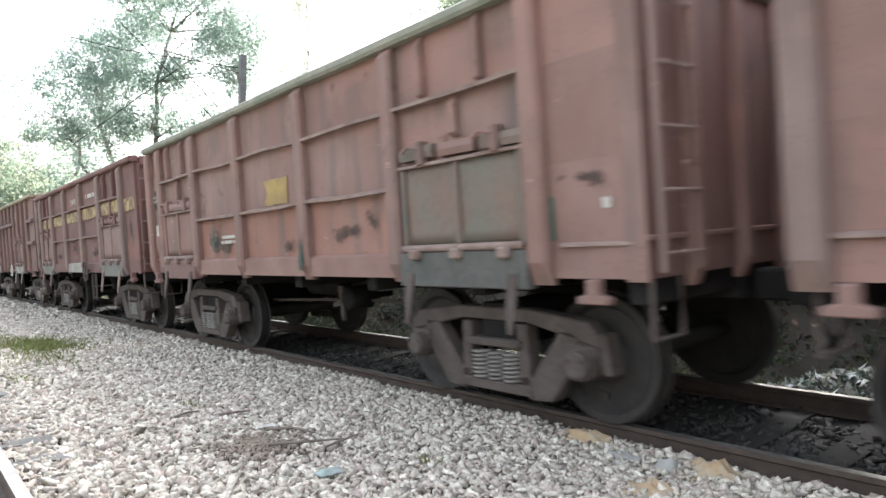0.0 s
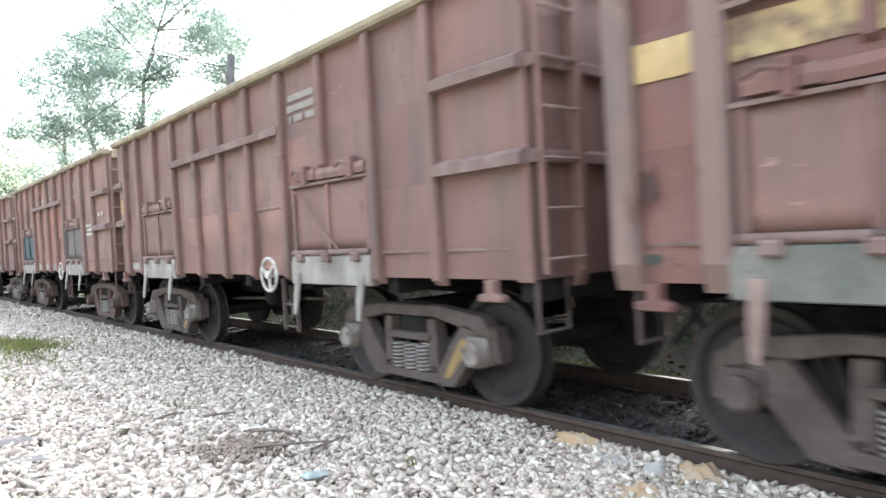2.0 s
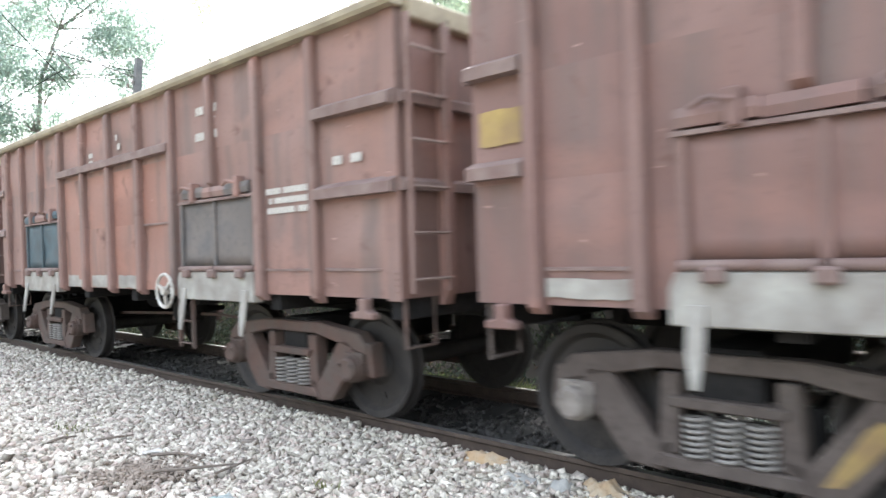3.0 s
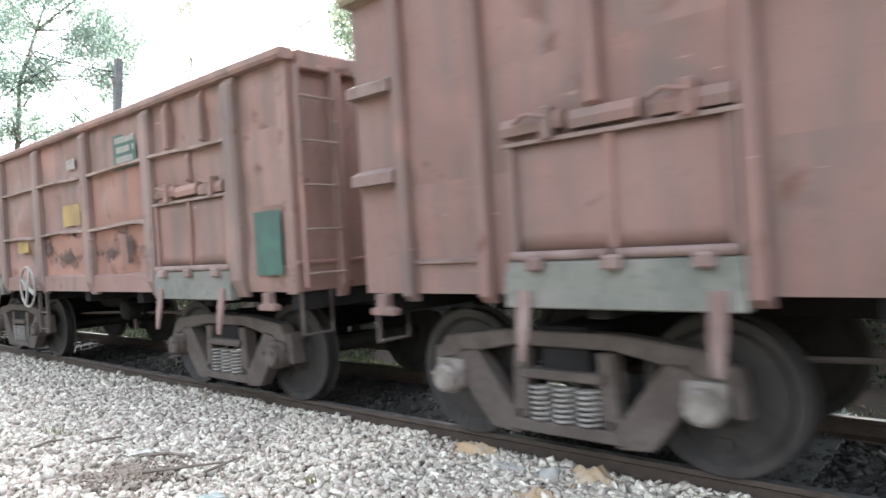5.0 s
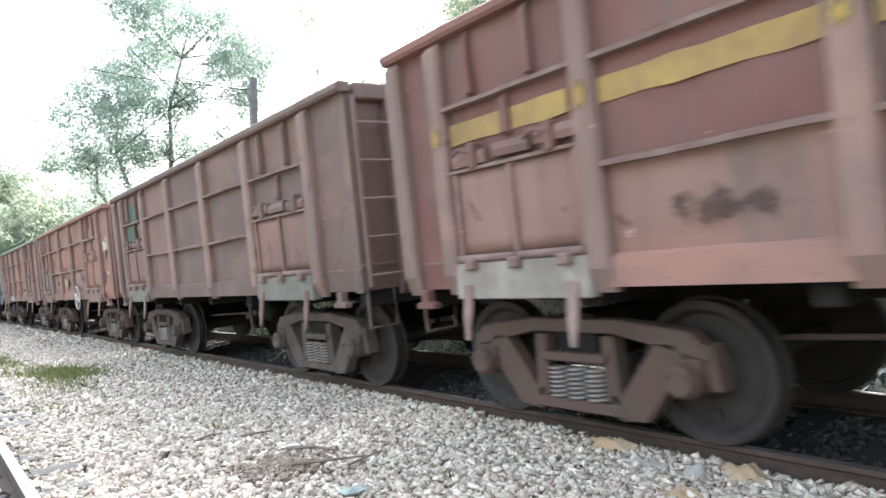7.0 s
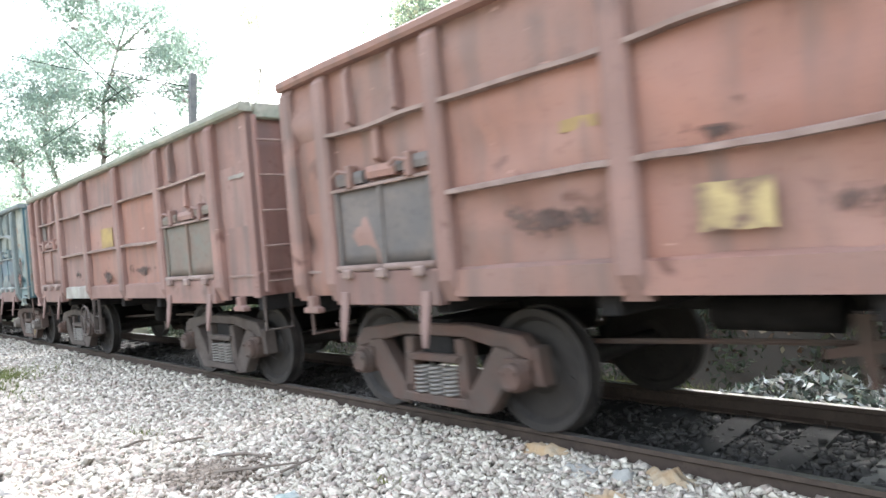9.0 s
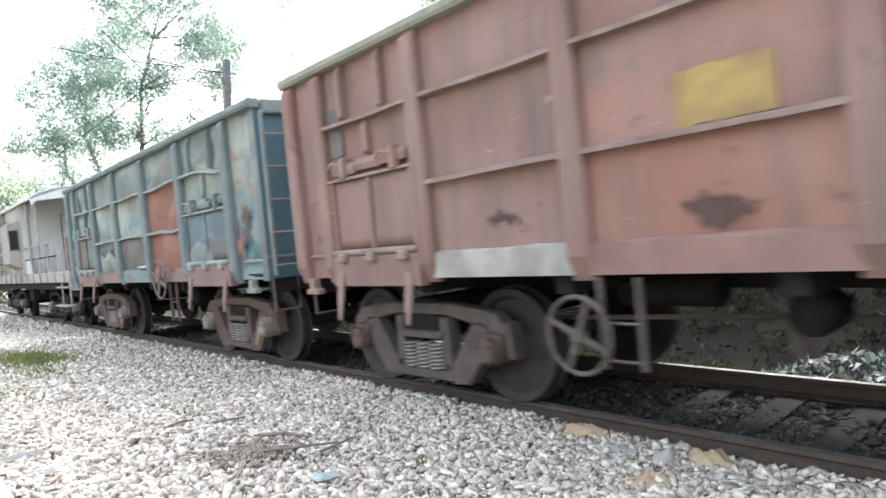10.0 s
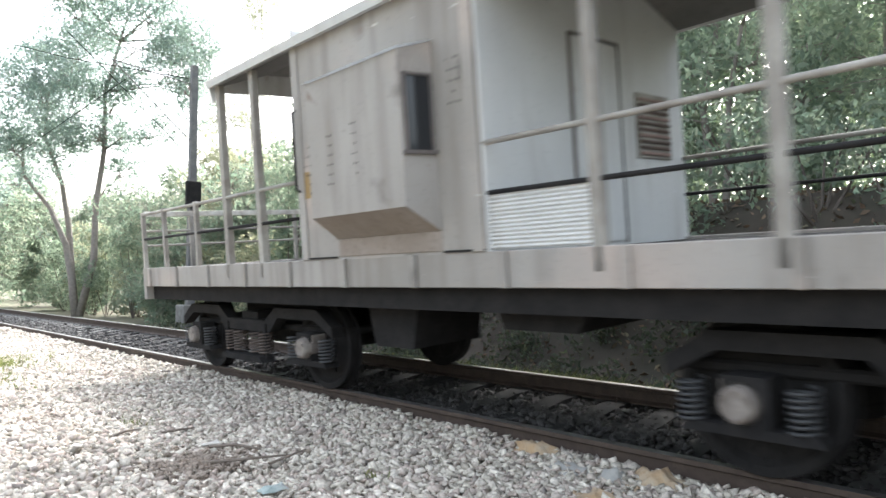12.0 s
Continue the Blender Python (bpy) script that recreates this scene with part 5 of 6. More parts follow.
wg = add(-1, wagon("faded salmon red open wagon with thin ribs", "low", OXIDE, RIB_PALE, 3, panels={"end": BROWN}))

wg = add(0, wagon("red oxide open wagon with mossy grey rim and yellow panel", "low", OXIDE, RIB_PALE, 11, rim=GREEN_RIM, doors=(DOOR_GREY, OXIDE), aprons=(DARK_GREY, BROWN), skirt=SALMON, panels={"end": BROWN, (2, 0): EMBER, (3, 0): EMBER, (4, 0): EMBER, "post": OXIDE}, straps=IRON))
patch(wg, "yellow_mark", YELLOW, SIDE - 0.012, sy(4.85), 2.36, 0.62, 0.33, "worn yellow painted square", seed=1)
patch(wg, "green_patch", GREEN_PAINT, SIDE - 0.012, sy(0.72), 1.78, 0.14, 0.34, "dark green paint patch", seed=2)
patch(wg, "white_mark", WHITE_PAINT, SIDE - 0.012, sy(0.22), 1.74, 0.07, 0.09, "small white mark", seed=2)

blot(wg, "green_patch", WORN_GREEN, sy(7.25), 1.68, 0.20, 0.22, "patch of dark green paint", 23)
blot(wg, "green_patch", WORN_GREEN, sy(4.42), 1.42, 0.09, 0.26, "dark green paint on a post's foot", 24, -1.585)
patch(wg, "lettering", WHITE_PAINT, SIDE - 0.045, sy(6.42), 1.72, 0.5, 0.14, "white chalk scrawl", 2, 25)
blot(wg, "dark_patch", WORN_GREY, sy(9.84), 2.45, 0.17, 0.26, "dark square of over-painted lettering", 5)
patch(wg, "white_mark", WHITE_PAINT, SIDE - 0.02, sy(9.66), 2.02, 0.26, 0.20, "white painted patch", seed=21)
patch(wg, "lettering", LIGHT_GREY, SIDE - 0.026, sy(9.76), 2.52, 0.24, 0.14, "pale scrawl on the dark square", 2, 22)
for k, (s, z, ry, rz) in enumerate(((3.55, 1.62, 0.34, 0.10), (4.9, 1.52, 0.22, 0.12), (6.9, 1.55, 0.35, 0.10), (0.45, 1.88, 0.20, 0.06), (3.05, 1.72, 0.12, 0.16))):
    blot(wg, "scuff", SCUFF, sy(s), z, ry, rz, "dark scuffed rust", 90 + k)

wg = add(1, wagon("maroon open wagon with a peeling yellow band", "low", MAROON, RIB_DARK, 17, doors=(ROSE, BROWN), aprons=(GREY_PAINT, GREY_PAINT), panels={"end": MAROON, ("skirt", 3): LIGHT_GREY}, wheel=(3.75, 1.22, 0.22, 4, 0.02), wheel_mat=IRON, straps=RIB_PALE, cap=IRON))
for k, (a, b) in enumerate(((0.05, 0.80), (0.95, 2.55), (2.75, 4.33), (4.52, 6.10), (6.30, 7.87), (8.05, 9.4), (9.55, 10.06))):
    patch(wg, "yellow_band", PALE_YELLOW if k < 6 else CREAM_YELLOW, SIDE - 0.022, sy(a), 2.66 - 0.02 * (k == 0), b - a, 0.26, "peeling yellow band", seed=30 + k)
patch(wg, "lettering", WHITE_PAINT, SIDE - 0.012, sy(2.85), 2.98, 1.1, 0.14, "stencilled white figures", 1, 4)
words(wg, "S W R", sy(5.55), 2.84, 0.2)

blot(wg, "green_streak", WORN_GREEN, sy(0.42), 2.12, 0.03, 0.42, "run of dark green paint", 31)
blot(wg, "green_patch", WORN_GREEN, sy(9.88), 1.32, 0.20, 0.10, "green painted field", 32)
for k, (s, z, ry, rz) in enumerate(((3.3, 1.62, 0.4, 0.14), (5.4, 1.75, 0.35, 0.16), (7.2, 1.6, 0.4, 0.12), (9.9, 1.75, 0.14, 0.15))):
    blot(wg, "scuff", SCUFF, sy(s), z, ry, rz, "dark scuffed rust", 100 + k)

wg = add(2, wagon("brown oxide high-sided wagon with close posts", "high", BROWN, RIB_DARK, 23, rim=OLIVE_RIM, aprons=(LIGHT_GREY, LIGHT_GREY), wheel=(3.78, 1.20, 0.19, 3, 0.022), cap=PALE_CAP, straps=LIGHT_GREY, marked=True, panels={"end": BROWN, (3, 0): OXIDE, (3, 1): OXIDE, (4, 0): OXIDE, (4, 1): OXIDE}))
patch(wg, "lettering", LIGHT_GREY, SIDE - 0.012, sy(2.75), 3.2, 0.6, 0.35, "faded white stencilled lettering", 3, 6)
patch(wg, "yellow_mark", YELLOW, SIDE - 0.014, sy(9.71), 2.52, 0.36, 0.26, "small yellow painted square", seed=12)
patch(wg, "white_mark", LIGHT_GREY, SIDE - 0.014, sy(8.95), 1.36, 0.6, 0.14, "whitewashed strip at the foot of the side", seed=13)
bm = bmesh.new()
tube(bm, [(SIDE - 0.10, sy(3.2), 2.12), (SIDE - 0.10, sy(2.35), 1.46)], 0.011, 6)
part("door_prop", bm, BROWN, wg, "loose slanting bar across the door")

wg = add(3, wagon("russet high-sided wagon with slate doors and whitewashed aprons", "high", RUSSET, RIB_DARK, 29, rim=OLIVE_RIM, doors=(SLATE_DOOR, BLUE_DOOR), aprons=(LIGHT_GREY, LIGHT_GREY), wheel=(3.53, 1.19, 0.19, 3, 0.022), cap=IRON_RED, straps=LIGHT_GREY, metal=IRON_RED, panels={(3, 0): EMBER, (3, 1): EMBER, (4, 0): EMBER, (4, 1): EMBER}))
for k, (s, z, w_, h_, r) in enumerate(((2.55, 3.2, 0.42, 0.42, 3), (1.0, 2.2, 0.62, 0.28, 3), (5.0, 3.2, 0.12, 0.25, 2), (5.9, 3.05, 0.10, 0.3, 3), (0.25, 2.4, 0.35, 0.12, 1))):
    patch(wg, "lettering", WHITE_PAINT, SIDE - 0.012, sy(s), z, w_, h_, "stencilled white lettering", r, 40 + k)
for k in range(3):
    patch(wg, "white_mark", LIGHT_GREY, SIDE - 0.012, sy(4.5 + 0.89 * k), 1.36, 0.66, 0.18, "whitewashed strip at the foot of the side", seed=50 + k)

wg = add(4, wagon("rust brown high-sided wagon with close posts", "high", BROWN, RIB_DARK, 31, rim=OLIVE_RIM, doors=(ROSE, BROWN), aprons=(LIGHT_GREY, GREY_PAINT), cap=PALE_CAP))

wg = add(5, wagon("dented rust red open wagon with a green notice panel", "low", RUSSET, RIB_PALE, 37, bend=0.04, aprons=(GREY_PAINT, GREY_PAINT), doors=(OXIDE, RUSSET), skirt=OXIDE, dent=0.08, wheel=(6.5, 1.24, 0.30, 4, 0.035), wheel_mat=LIGHT_GREY, straps=ROSE, cap=IRON, panels={(2, 0): EMBER, (2, 1): EMBER, (3, 1): OXIDE, (3, 0): EMBER, (4, 0): OXIDE, 5: OXIDE}))
patch(wg, "yellow_mark", YELLOW, SIDE - 0.014, sy(4.74), 2.38, 0.62, 0.31, "yellow painted panel", seed=3)
patch(wg, "green_panel", GREEN_PAINT, SIDE - 0.012, sy(2.98), 3.12, 0.62, 0.45, "dark green notice panel")
patch(wg, "lettering", LIGHT_GREY, SIDE - 0.017, sy(3.02), 3.08, 0.5, 0.36, "pale lettering on the green panel", 3, 8)
patch(wg, "green_panel", GREEN_PAINT, SIDE - 0.045, sy(0.12), 1.95, 0.42, 0.62, "green painted field")
patch(wg, "lettering", LIGHT_GREY, SIDE - 0.012, sy(4.85), 3.0, 0.35, 0.22, "white stencilled letters", 1, 9)
patch(wg, "yellow_mark", YELLOW, SIDE - 0.012, sy(6.85), 1.95, 0.5, 0.19, "yellow paint strip", seed=4)
patch(wg, "green_panel", GREEN_PAINT, SIDE - 0.016, sy(9.64), 2.12, 0.34, 0.66, "green painted field", seed=14)

for k, (s, z, ry, rz) in enumerate(((3.35, 1.78, 0.42, 0.26), (3.9, 1.66, 0.45, 0.12), (5.2, 1.62, 0.6, 0.14), (6.0, 1.8, 0.2, 0.16), (5.0, 1.85, 0.2, 0.2), (2.75, 1.7, 0.2, 0.3))):
    blot(wg, "scuff", SCUFF, sy(s), z, ry, rz, "dark dented and scuffed rust", 110 + k)

wg = add(6, wagon("dark red open wagon with a bright yellow band", "low", MAROON, RIB_DARK, 41, doors=(OXIDE, OXIDE), aprons=(GREY_PAINT, LIGHT_GREY), skirt=OXIDE, panels={"end": MAROON, (3, 0): OXIDE, (2, 0): RUSSET, (4, 0): RUSSET}, straps=RIB_PALE, metal=IRON_RED, cap=IRON_RED))
for k, (a, b) in enumerate(((0.05, 0.80), (0.95, 2.55), (2.75, 4.33), (4.52, 6.10), (6.30, 7.87), (8.05, 9.6))):
    patch(wg, "yellow_band", YELLOW, SIDE - 0.014, sy(a), 2.58, b - a, 0.19, "yellow painted band", seed=60 + k)
for k, a in enumerate((0.86, 2.64, 4.42, 6.22, 7.87, 9.47)):
    blot(wg, "yellow_mark", WORN_YELLOW, sy(a), 2.48, 0.10, 0.13, "yellow band crossing a post", 63 + k, SIDE - 0.104)
patch(wg, "yellow_mark", YELLOW, SIDE - 0.014, sy(4.9), 2.36, 0.5, 0.30, "yellow painted square", seed=5)
patch(wg, "lettering", LIGHT_GREY, SIDE - 0.012, sy(2.85), 2.98, 1.1, 0.17, "faded white figures", 1, 10)
patch(wg, "lettering", LIGHT_GREY, SIDE - 0.012, sy(4.7), 2.92, 0.5, 0.16, "faded white letters", 1, 11)
for k, z in enumerate((2.25, 1.95, 1.68)):
    patch(wg, "white_mark", WHITE_PAINT, SIDE - 0.012, sy(0.32), z, 0.2, 0.17, "white painted mark", seed=70 + k)

for k, (s, z, ry, rz) in enumerate(((3.4, 1.62, 0.5, 0.16), (5.2, 1.6, 0.5, 0.18), (6.9, 1.62, 0.4, 0.14))):
    blot(wg, "scuff", SCUFF, sy(s), z, ry, rz, "dark scuffed rust", 120 + k)

wg = add(7, wagon("dark umber open wagon with thin ribs", "low", UMBER, RIB_DARK, 43, doors=(BROWN, BROWN), aprons=(GREY_PAINT, GREY_PAINT), panels={4: BROWN}))
patch(wg, "green_panel", GREEN_PAINT, SIDE - 0.016, sy(8.6), 3.1, 0.7, 0.9, "green painted field")

wg = add(8, wagon("bright rust orange open wagon with bent posts and dents", "low", ORANGE, RIB_PALE, 47, dent=0.09, bend=0.06, doors=(EMBER, SLATE_DOOR), aprons=(ROSE, BROWN), wheel=(3.48, 1.23, 0.31, 4, 0.035), wheel_mat=WHITE_PAINT, metal=IRON_RED, cap=IRON_RED, straps=ROSE, panels={"end": BROWN, "post": RUSSET, (2, 0): OXIDE, (2, 1): EMBER, (3, 1): EMBER, (3, 0): EMBER, (4, 1): EMBER, (0, 0): EMBER, 0: OXIDE}))
patch(wg, "white_panel", WHITE_PAINT, SIDE - 0.014, sy(0.2), 2.62, 0.40, 0.30, "white notice patch")
patch(wg, "yellow_mark", YELLOW, SIDE - 0.014, sy(6.4), 2.34, 0.3, 0.10, "worn yellow mark", seed=6)
patch(wg, "yellow_mark", PALE_YELLOW, SIDE - 0.05, sy(5.35), 1.80, 0.42, 0.28, "worn yellow mark", seed=7)

blot(wg, "dark_patch", SCUFF, sy(0.28), 2.28, 0.13, 0.17, "dark smudge of soot", 131)
patch(wg, "white_mark", WHITE_PAINT, SIDE - 0.02, sy(0.25), 1.84, 0.10, 0.10, "small white mark", seed=132)
for k, (s, z, ry, rz) in enumerate(((3.3, 1.75, 0.45, 0.15), (4.8, 1.62, 0.35, 0.12), (6.8, 1.7, 0.4, 0.14), (5.6, 2.1, 0.2, 0.15))):
    blot(wg, "scuff", SCUFF, sy(s), z, ry, rz, "dark scuffed rust", 134 + k)

wg = add(9, wagon("red oxide open wagon with a mossy grey rim", "low", OXIDE, RIB_PALE, 53, rim=GREEN_RIM, doors=(DOOR_GREY, OXIDE), aprons=(OXIDE, OXIDE), skirt=SALMON, wheel=(6.2, 0.78, 0.26, 4, 0.022), wheel_mat=IRON, straps=ROSE, panels={("skirt", 4): LIGHT_GREY, "end": BROWN, "post": OXIDE, (2, 0): EMBER, (3, 0): EMBER, (2, 1): EMBER}, cap=IRON_RED))
patch(wg, "yellow_mark", YELLOW, SIDE - 0.012, sy(4.85), 2.36, 0.6, 0.34, "yellow painted square", seed=8)
patch(wg, "white_mark", LIGHT_GREY, SIDE - 0.012, sy(0.1), 2.62, 0.4, 0.06, "pale scrape", seed=9)
patch(wg, "dark_patch", SLATE_DOOR, SIDE - 0.012, sy(9.1), 2.9, 0.5, 0.5, "dark painted panel", seed=9)

for k, (s, z, ry, rz) in enumerate(((3.6, 1.60, 0.5, 0.10), (5.2, 1.55, 0.3, 0.12), (6.9, 1.6, 0.4, 0.10))):
    blot(wg, "scuff", SCUFF, sy(s), z, ry, rz, "dark scuffed rust", 140 + k)

wg = add(10, wagon("battered blue-green open wagon with rust red panels", "low", TEAL, RIB_TEAL, 59, dent=0.12, bend=0.09, doors=(SLATE_BLUE, SLATE_DOOR), aprons=(ROSE, ROSE), skirt=GREY_PAINT, rim=TEAL_POST,
                   panels={"end": TEAL_BLUE, "post": TEAL_POST, 0: TEAL_BAY, (2, 0): RED_PATCH, (2, 1): RED_PATCH, (3, 0): SLATE_DOOR, (3, 1): PALE_TEAL, (4, 1): PALE_TEAL, (5, 2): PALE_TEAL, 6: BAY_BLUE, ("skirt", 2): ROSE, ("skirt", 3): TEAL_SKIRT, ("skirt", 4): ROSE}, wheel=(3.62, 1.22, 0.30, 4, 0.02), wheel_mat=RIB_DARK, metal=IRON_RED, cap=PALE_CAP, straps=ROSE, marked=True))
fields = ((6.75, 1.72, 0.36, 0.24, WORN_UMBER), (7.4, 1.75, 0.25, 0.2, WORN_BROWN), (0.62, 1.6, 0.2, 0.2, WORN_SALMON), (0.40, 1.86, 0.2, 0.28, WORN_UMBER))
for k, (s, z, ry, rz, m) in enumerate(fields):
    blot(wg, "rust_patch", m, sy(s), z, ry, rz, "ragged patch of rust and worn paint", 80 + k, -1.51)
patch(wg, "dark_patch", DARK_GREY, SIDE - 0.05, sy(9.58), 1.98, 0.44, 0.44, "dark over-painted panel", seed=85)
patch(wg, "lettering", TEAL_POST, SIDE - 0.056, sy(9.62), 1.92, 0.34, 0.28, "pale scrawl on the dark panel", 3, 86)
patch(wg, "white_mark", WORN_PALE, SIDE - 0.03, sy(3.0), 3.05, 0.5, 0.13, "remains of white lettering", seed=87)
bm = bmesh.new()
prism(bm, [(sy(4.58), 1.43), (sy(5.1), 1.435), (sy(5.05), 1.455), (sy(4.6), 1.465)], SIDE - 0.075, SIDE + 0.01)
part("bent_lip", bm, WHITE_PAINT, wg, "pale bent steel lip")

add(11, van())


# ---- plants ----
def leaves(name, centres, radii, counts, size, mat, label="", parent=None, flat=0.8, category="", kind=""):
    """Small bent leaves in uneven clumps, joined."""
    pos = []
    for c, r, n in zip(centres, radii, counts):
        d = rng.normal(size=(n, 3))
        d /= np.linalg.norm(d, axis=1, keepdims=True)
        q = d * (rng.uniform(0.25, 1, (n, 1)) ** 0.45) * r
        lump = np.sin(q @ np.array([3.1, 1.7, 2.3]) / max(r, 0.3) * 2.2 + c[0] * 5) * 0.5 + 0.5
        keep = rng.uniform(size=n) < 0.35 + 0.65 * lump
        pos.append((q * (1, 1, flat) + np.asarray(c))[keep])
    pos = np.concatenate(pos)
    n = len(pos)
    s = rng.uniform(0.6, 1.3, (n, 1, 1)) * size
    leaf = np.array([(-1, 0, 0), (0, -0.42, 0.12), (1, 0, -0.05), (0, 0.42, 0.12)]) * s
    verts = np.einsum("nij,nkj->nki", turns(n), leaf) + pos[:, None, :]
    faces = np.arange(4 * n).reshape(n, 4)
    ob = raw_mesh(name, verts.reshape(-1, 3), faces, mat)
    ob.parent = parent
    if label:
        tagged(ob, label, category, "", kind)
    return ob


def tree(label, base, stems, clumps, leaf_mat, size, density, thick, seed, group="trees behind the railway", bark=BARK):
    """A tree: stems that fork into limbs, each limb ending in a clump of leaves."""
    t = thing("tree", label, "tree", group)
    rnd = random.Random(seed)
    base = Vector(base)
    bm = bmesh.new()
    forks = []
    for top, lean in stems:
        pts, rad = [base - Vector((0, 0, 0.6))], [thick]
        top = base + Vector(top)
        for k in range(1, 6):
            f = k / 5
            q = base.lerp(top, f) + Vector((rnd.uniform(-1, 1), rnd.uniform(-1, 1), 0)) * lean * math.sin(f * 3)
            pts.append(q)
            rad.append(thick * (1 - 0.72 * f))
        tube(bm, pts, rad, 8)
        forks += pts[2:]
    part("trunk", bm, bark, t, "", True)
    bm = bmesh.new()
    ends, radii = [], []
    for c, r in clumps:
        c = base + Vector(c)
        f = min(forks, key=lambda q: (q - c).length + max(0, q.z - c.z) * 2)
        mid = f.lerp(c, 0.5) + Vector((rnd.uniform(-0.5, 0.5), rnd.uniform(-0.5, 0.5), 0.1 * (c - f).length))
        tube(bm, [f, mid, c], [thick * 0.3, thick * 0.17, thick * 0.06], 6)
        for k in range(16):
            d = Vector((rnd.gauss(0, 1), rnd.gauss(0, 1), rnd.gauss(0.2, 0.8))).normalized() * r * rnd.uniform(0.5, 1.35)
            tube(bm, [c.lerp(mid, 0.4 * rnd.random()), c + d * 0.5 + Vector((0, 0, 0.1)), c + d], [thick * 0.09, thick * 0.05, 0.012], 4)
            ends.append(tuple(c + d))
            radii.append(r * rnd.uniform(0.28, 0.54))
    part("branch_work", bm, bark, t, "", True)
    counts = [int(density * r * r) + 10 for r in radii]
    crown = leaves("crown", ends, radii, counts, size, leaf_mat, "", t)
    tagged(crown, "loose leafy crown with gaps")
    return t


def bank(x, y):
    """The height of the overgrown earth bank behind the line."""
    f = min(1, max(0, (x - TRACK - 3.1) / 3.0))
    g = min(1, max(0, (24 - y) / 12))
    return -0.52 + 3.1 * (f * f * (3 - 2 * f)) * (g * g * (3 - 2 * g)) + 0.12 * noise.noise(Vector((x, y, 3)))


bm = bmesh.new()
rows = [[bm.verts.new((x, y, bank(x, y))) for x in [8.0 + 0.35 * k for k in range(12)] + [13, 16, 22, 30]] for y in [-16 + 0.8 * k for k in range(52)]]
for r0, r1 in zip(rows, rows[1:]):
    for k in range(len(r0) - 1):
        bm.faces.new((r0[k], r0[k + 1], r1[k + 1], r1[k]))
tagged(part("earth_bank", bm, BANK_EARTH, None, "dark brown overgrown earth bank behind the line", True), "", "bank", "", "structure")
n = 9000
lx, ly = rng.uniform(8.2, 12.0, n), rng.uniform(-10, 22, n)
lz = np.array([bank(p, q) for p, q in zip(lx, ly)])
flake = np.array([(-1, 0, 0), (0, -0.5, 0.2), (1, 0, 0), (0, 0.5, 0.2)]) * rng.uniform(0.03, 0.08, (n, 1, 1))
tagged(raw_mesh("leaf_litter", (np.einsum("nij,nkj->nki", turns(n), flake) + np.stack([lx, ly, lz + 0.02], -1)[:, None, :]).reshape(-1, 3), np.arange(4 * n).reshape(n, 4), DEAD_LEAF), "brown dead leaves lying on the bank", "dead leaves", "", "stuff")

wc, wr = [], []
for k in range(420):
    p, q = rng.uniform(8.5, 10.2), rng.uniform(-9, 23)
    wc.append((p, q, bank(p, q) + rng.uniform(0.0, 0.35)))
    wr.append(rng.uniform(0.16, 0.42))
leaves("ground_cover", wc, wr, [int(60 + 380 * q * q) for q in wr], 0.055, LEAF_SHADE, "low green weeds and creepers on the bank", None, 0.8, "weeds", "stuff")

# the tall open-crowned tree beyond the bend
FORK = Vector((10.4, 40.2, -0.5))
across = Vector((0.78, -0.62, 0))
crown = [(-2.6, 11.3, 2.0), (-4.6, 10.2, 1.5), (-0.9, 10.4, 1.9), (-3.9, 8.7, 1.3), (0.1, 14.2, 1.7), (2.5, 14.2, 1.9), (4.4, 12.6, 1.6), (3.2, 15.8, 1.7), (-0.6, 16.2, 1.6),
         (-1.6, 8.4, 1.4), (1.6, 11.2, 1.3), (5.4, 14.2, 1.2), (0.8, 17.6, 1.8), (3.6, 9.6, 1.0), (5.9, 12.0, 1.1), (6.2, 15.2, 1.3), (4.8, 17.2, 1.5), (2.6, 18.6, 1.5),
         (-2.2, 13.3, 1.5), (-4.3, 12.2, 1.3), (-1.0, 12.2, 1.6), (0.6, 9.3, 1.1), (-2.2, 18.0, 1.4), (-3.0, 7.0, 0.9), (2.4, 7.6, 0.8)]
tree("tall tree with an open grey-green crown", FORK, [((-1.5, 1.0, 12), 0.6), (tuple(across * 2 + Vector((0, 0, 15))), 0.7), (tuple(across * -3 + Vector((0, 0, 9.5))), 0.7)],
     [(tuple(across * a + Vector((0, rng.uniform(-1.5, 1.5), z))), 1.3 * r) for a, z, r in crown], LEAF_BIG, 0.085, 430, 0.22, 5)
# a thin yellowish tree
tree("slender tree with thin yellowish leaves", (21.0, 41.0, -0.5), [((0.3, 0, 20), 0.4)],
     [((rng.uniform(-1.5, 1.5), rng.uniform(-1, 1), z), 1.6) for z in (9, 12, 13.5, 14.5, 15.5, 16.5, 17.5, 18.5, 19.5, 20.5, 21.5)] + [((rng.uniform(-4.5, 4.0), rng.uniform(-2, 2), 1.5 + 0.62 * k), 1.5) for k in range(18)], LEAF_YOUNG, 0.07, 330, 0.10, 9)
# lush trees at the far bend
for k, (x, y, h) in enumerate(((4.2, 60, 13.0), (9.0, 66, 12.5), (0.5, 72, 15), (14, 60, 8.5), (7.0, 53, 7.5), (19, 62, 8.5), (25, 56, 9), (31, 52, 8.5), (-4.0, 66, 13))):
    rr = random.Random(100 + k)
    tree("rounded bright green tree at the bend", (x, y, -0.5), [((0, 0, h * 0.7), 0.3)],
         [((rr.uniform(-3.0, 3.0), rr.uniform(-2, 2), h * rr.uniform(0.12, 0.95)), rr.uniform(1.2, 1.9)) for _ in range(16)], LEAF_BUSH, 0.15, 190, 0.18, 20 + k)
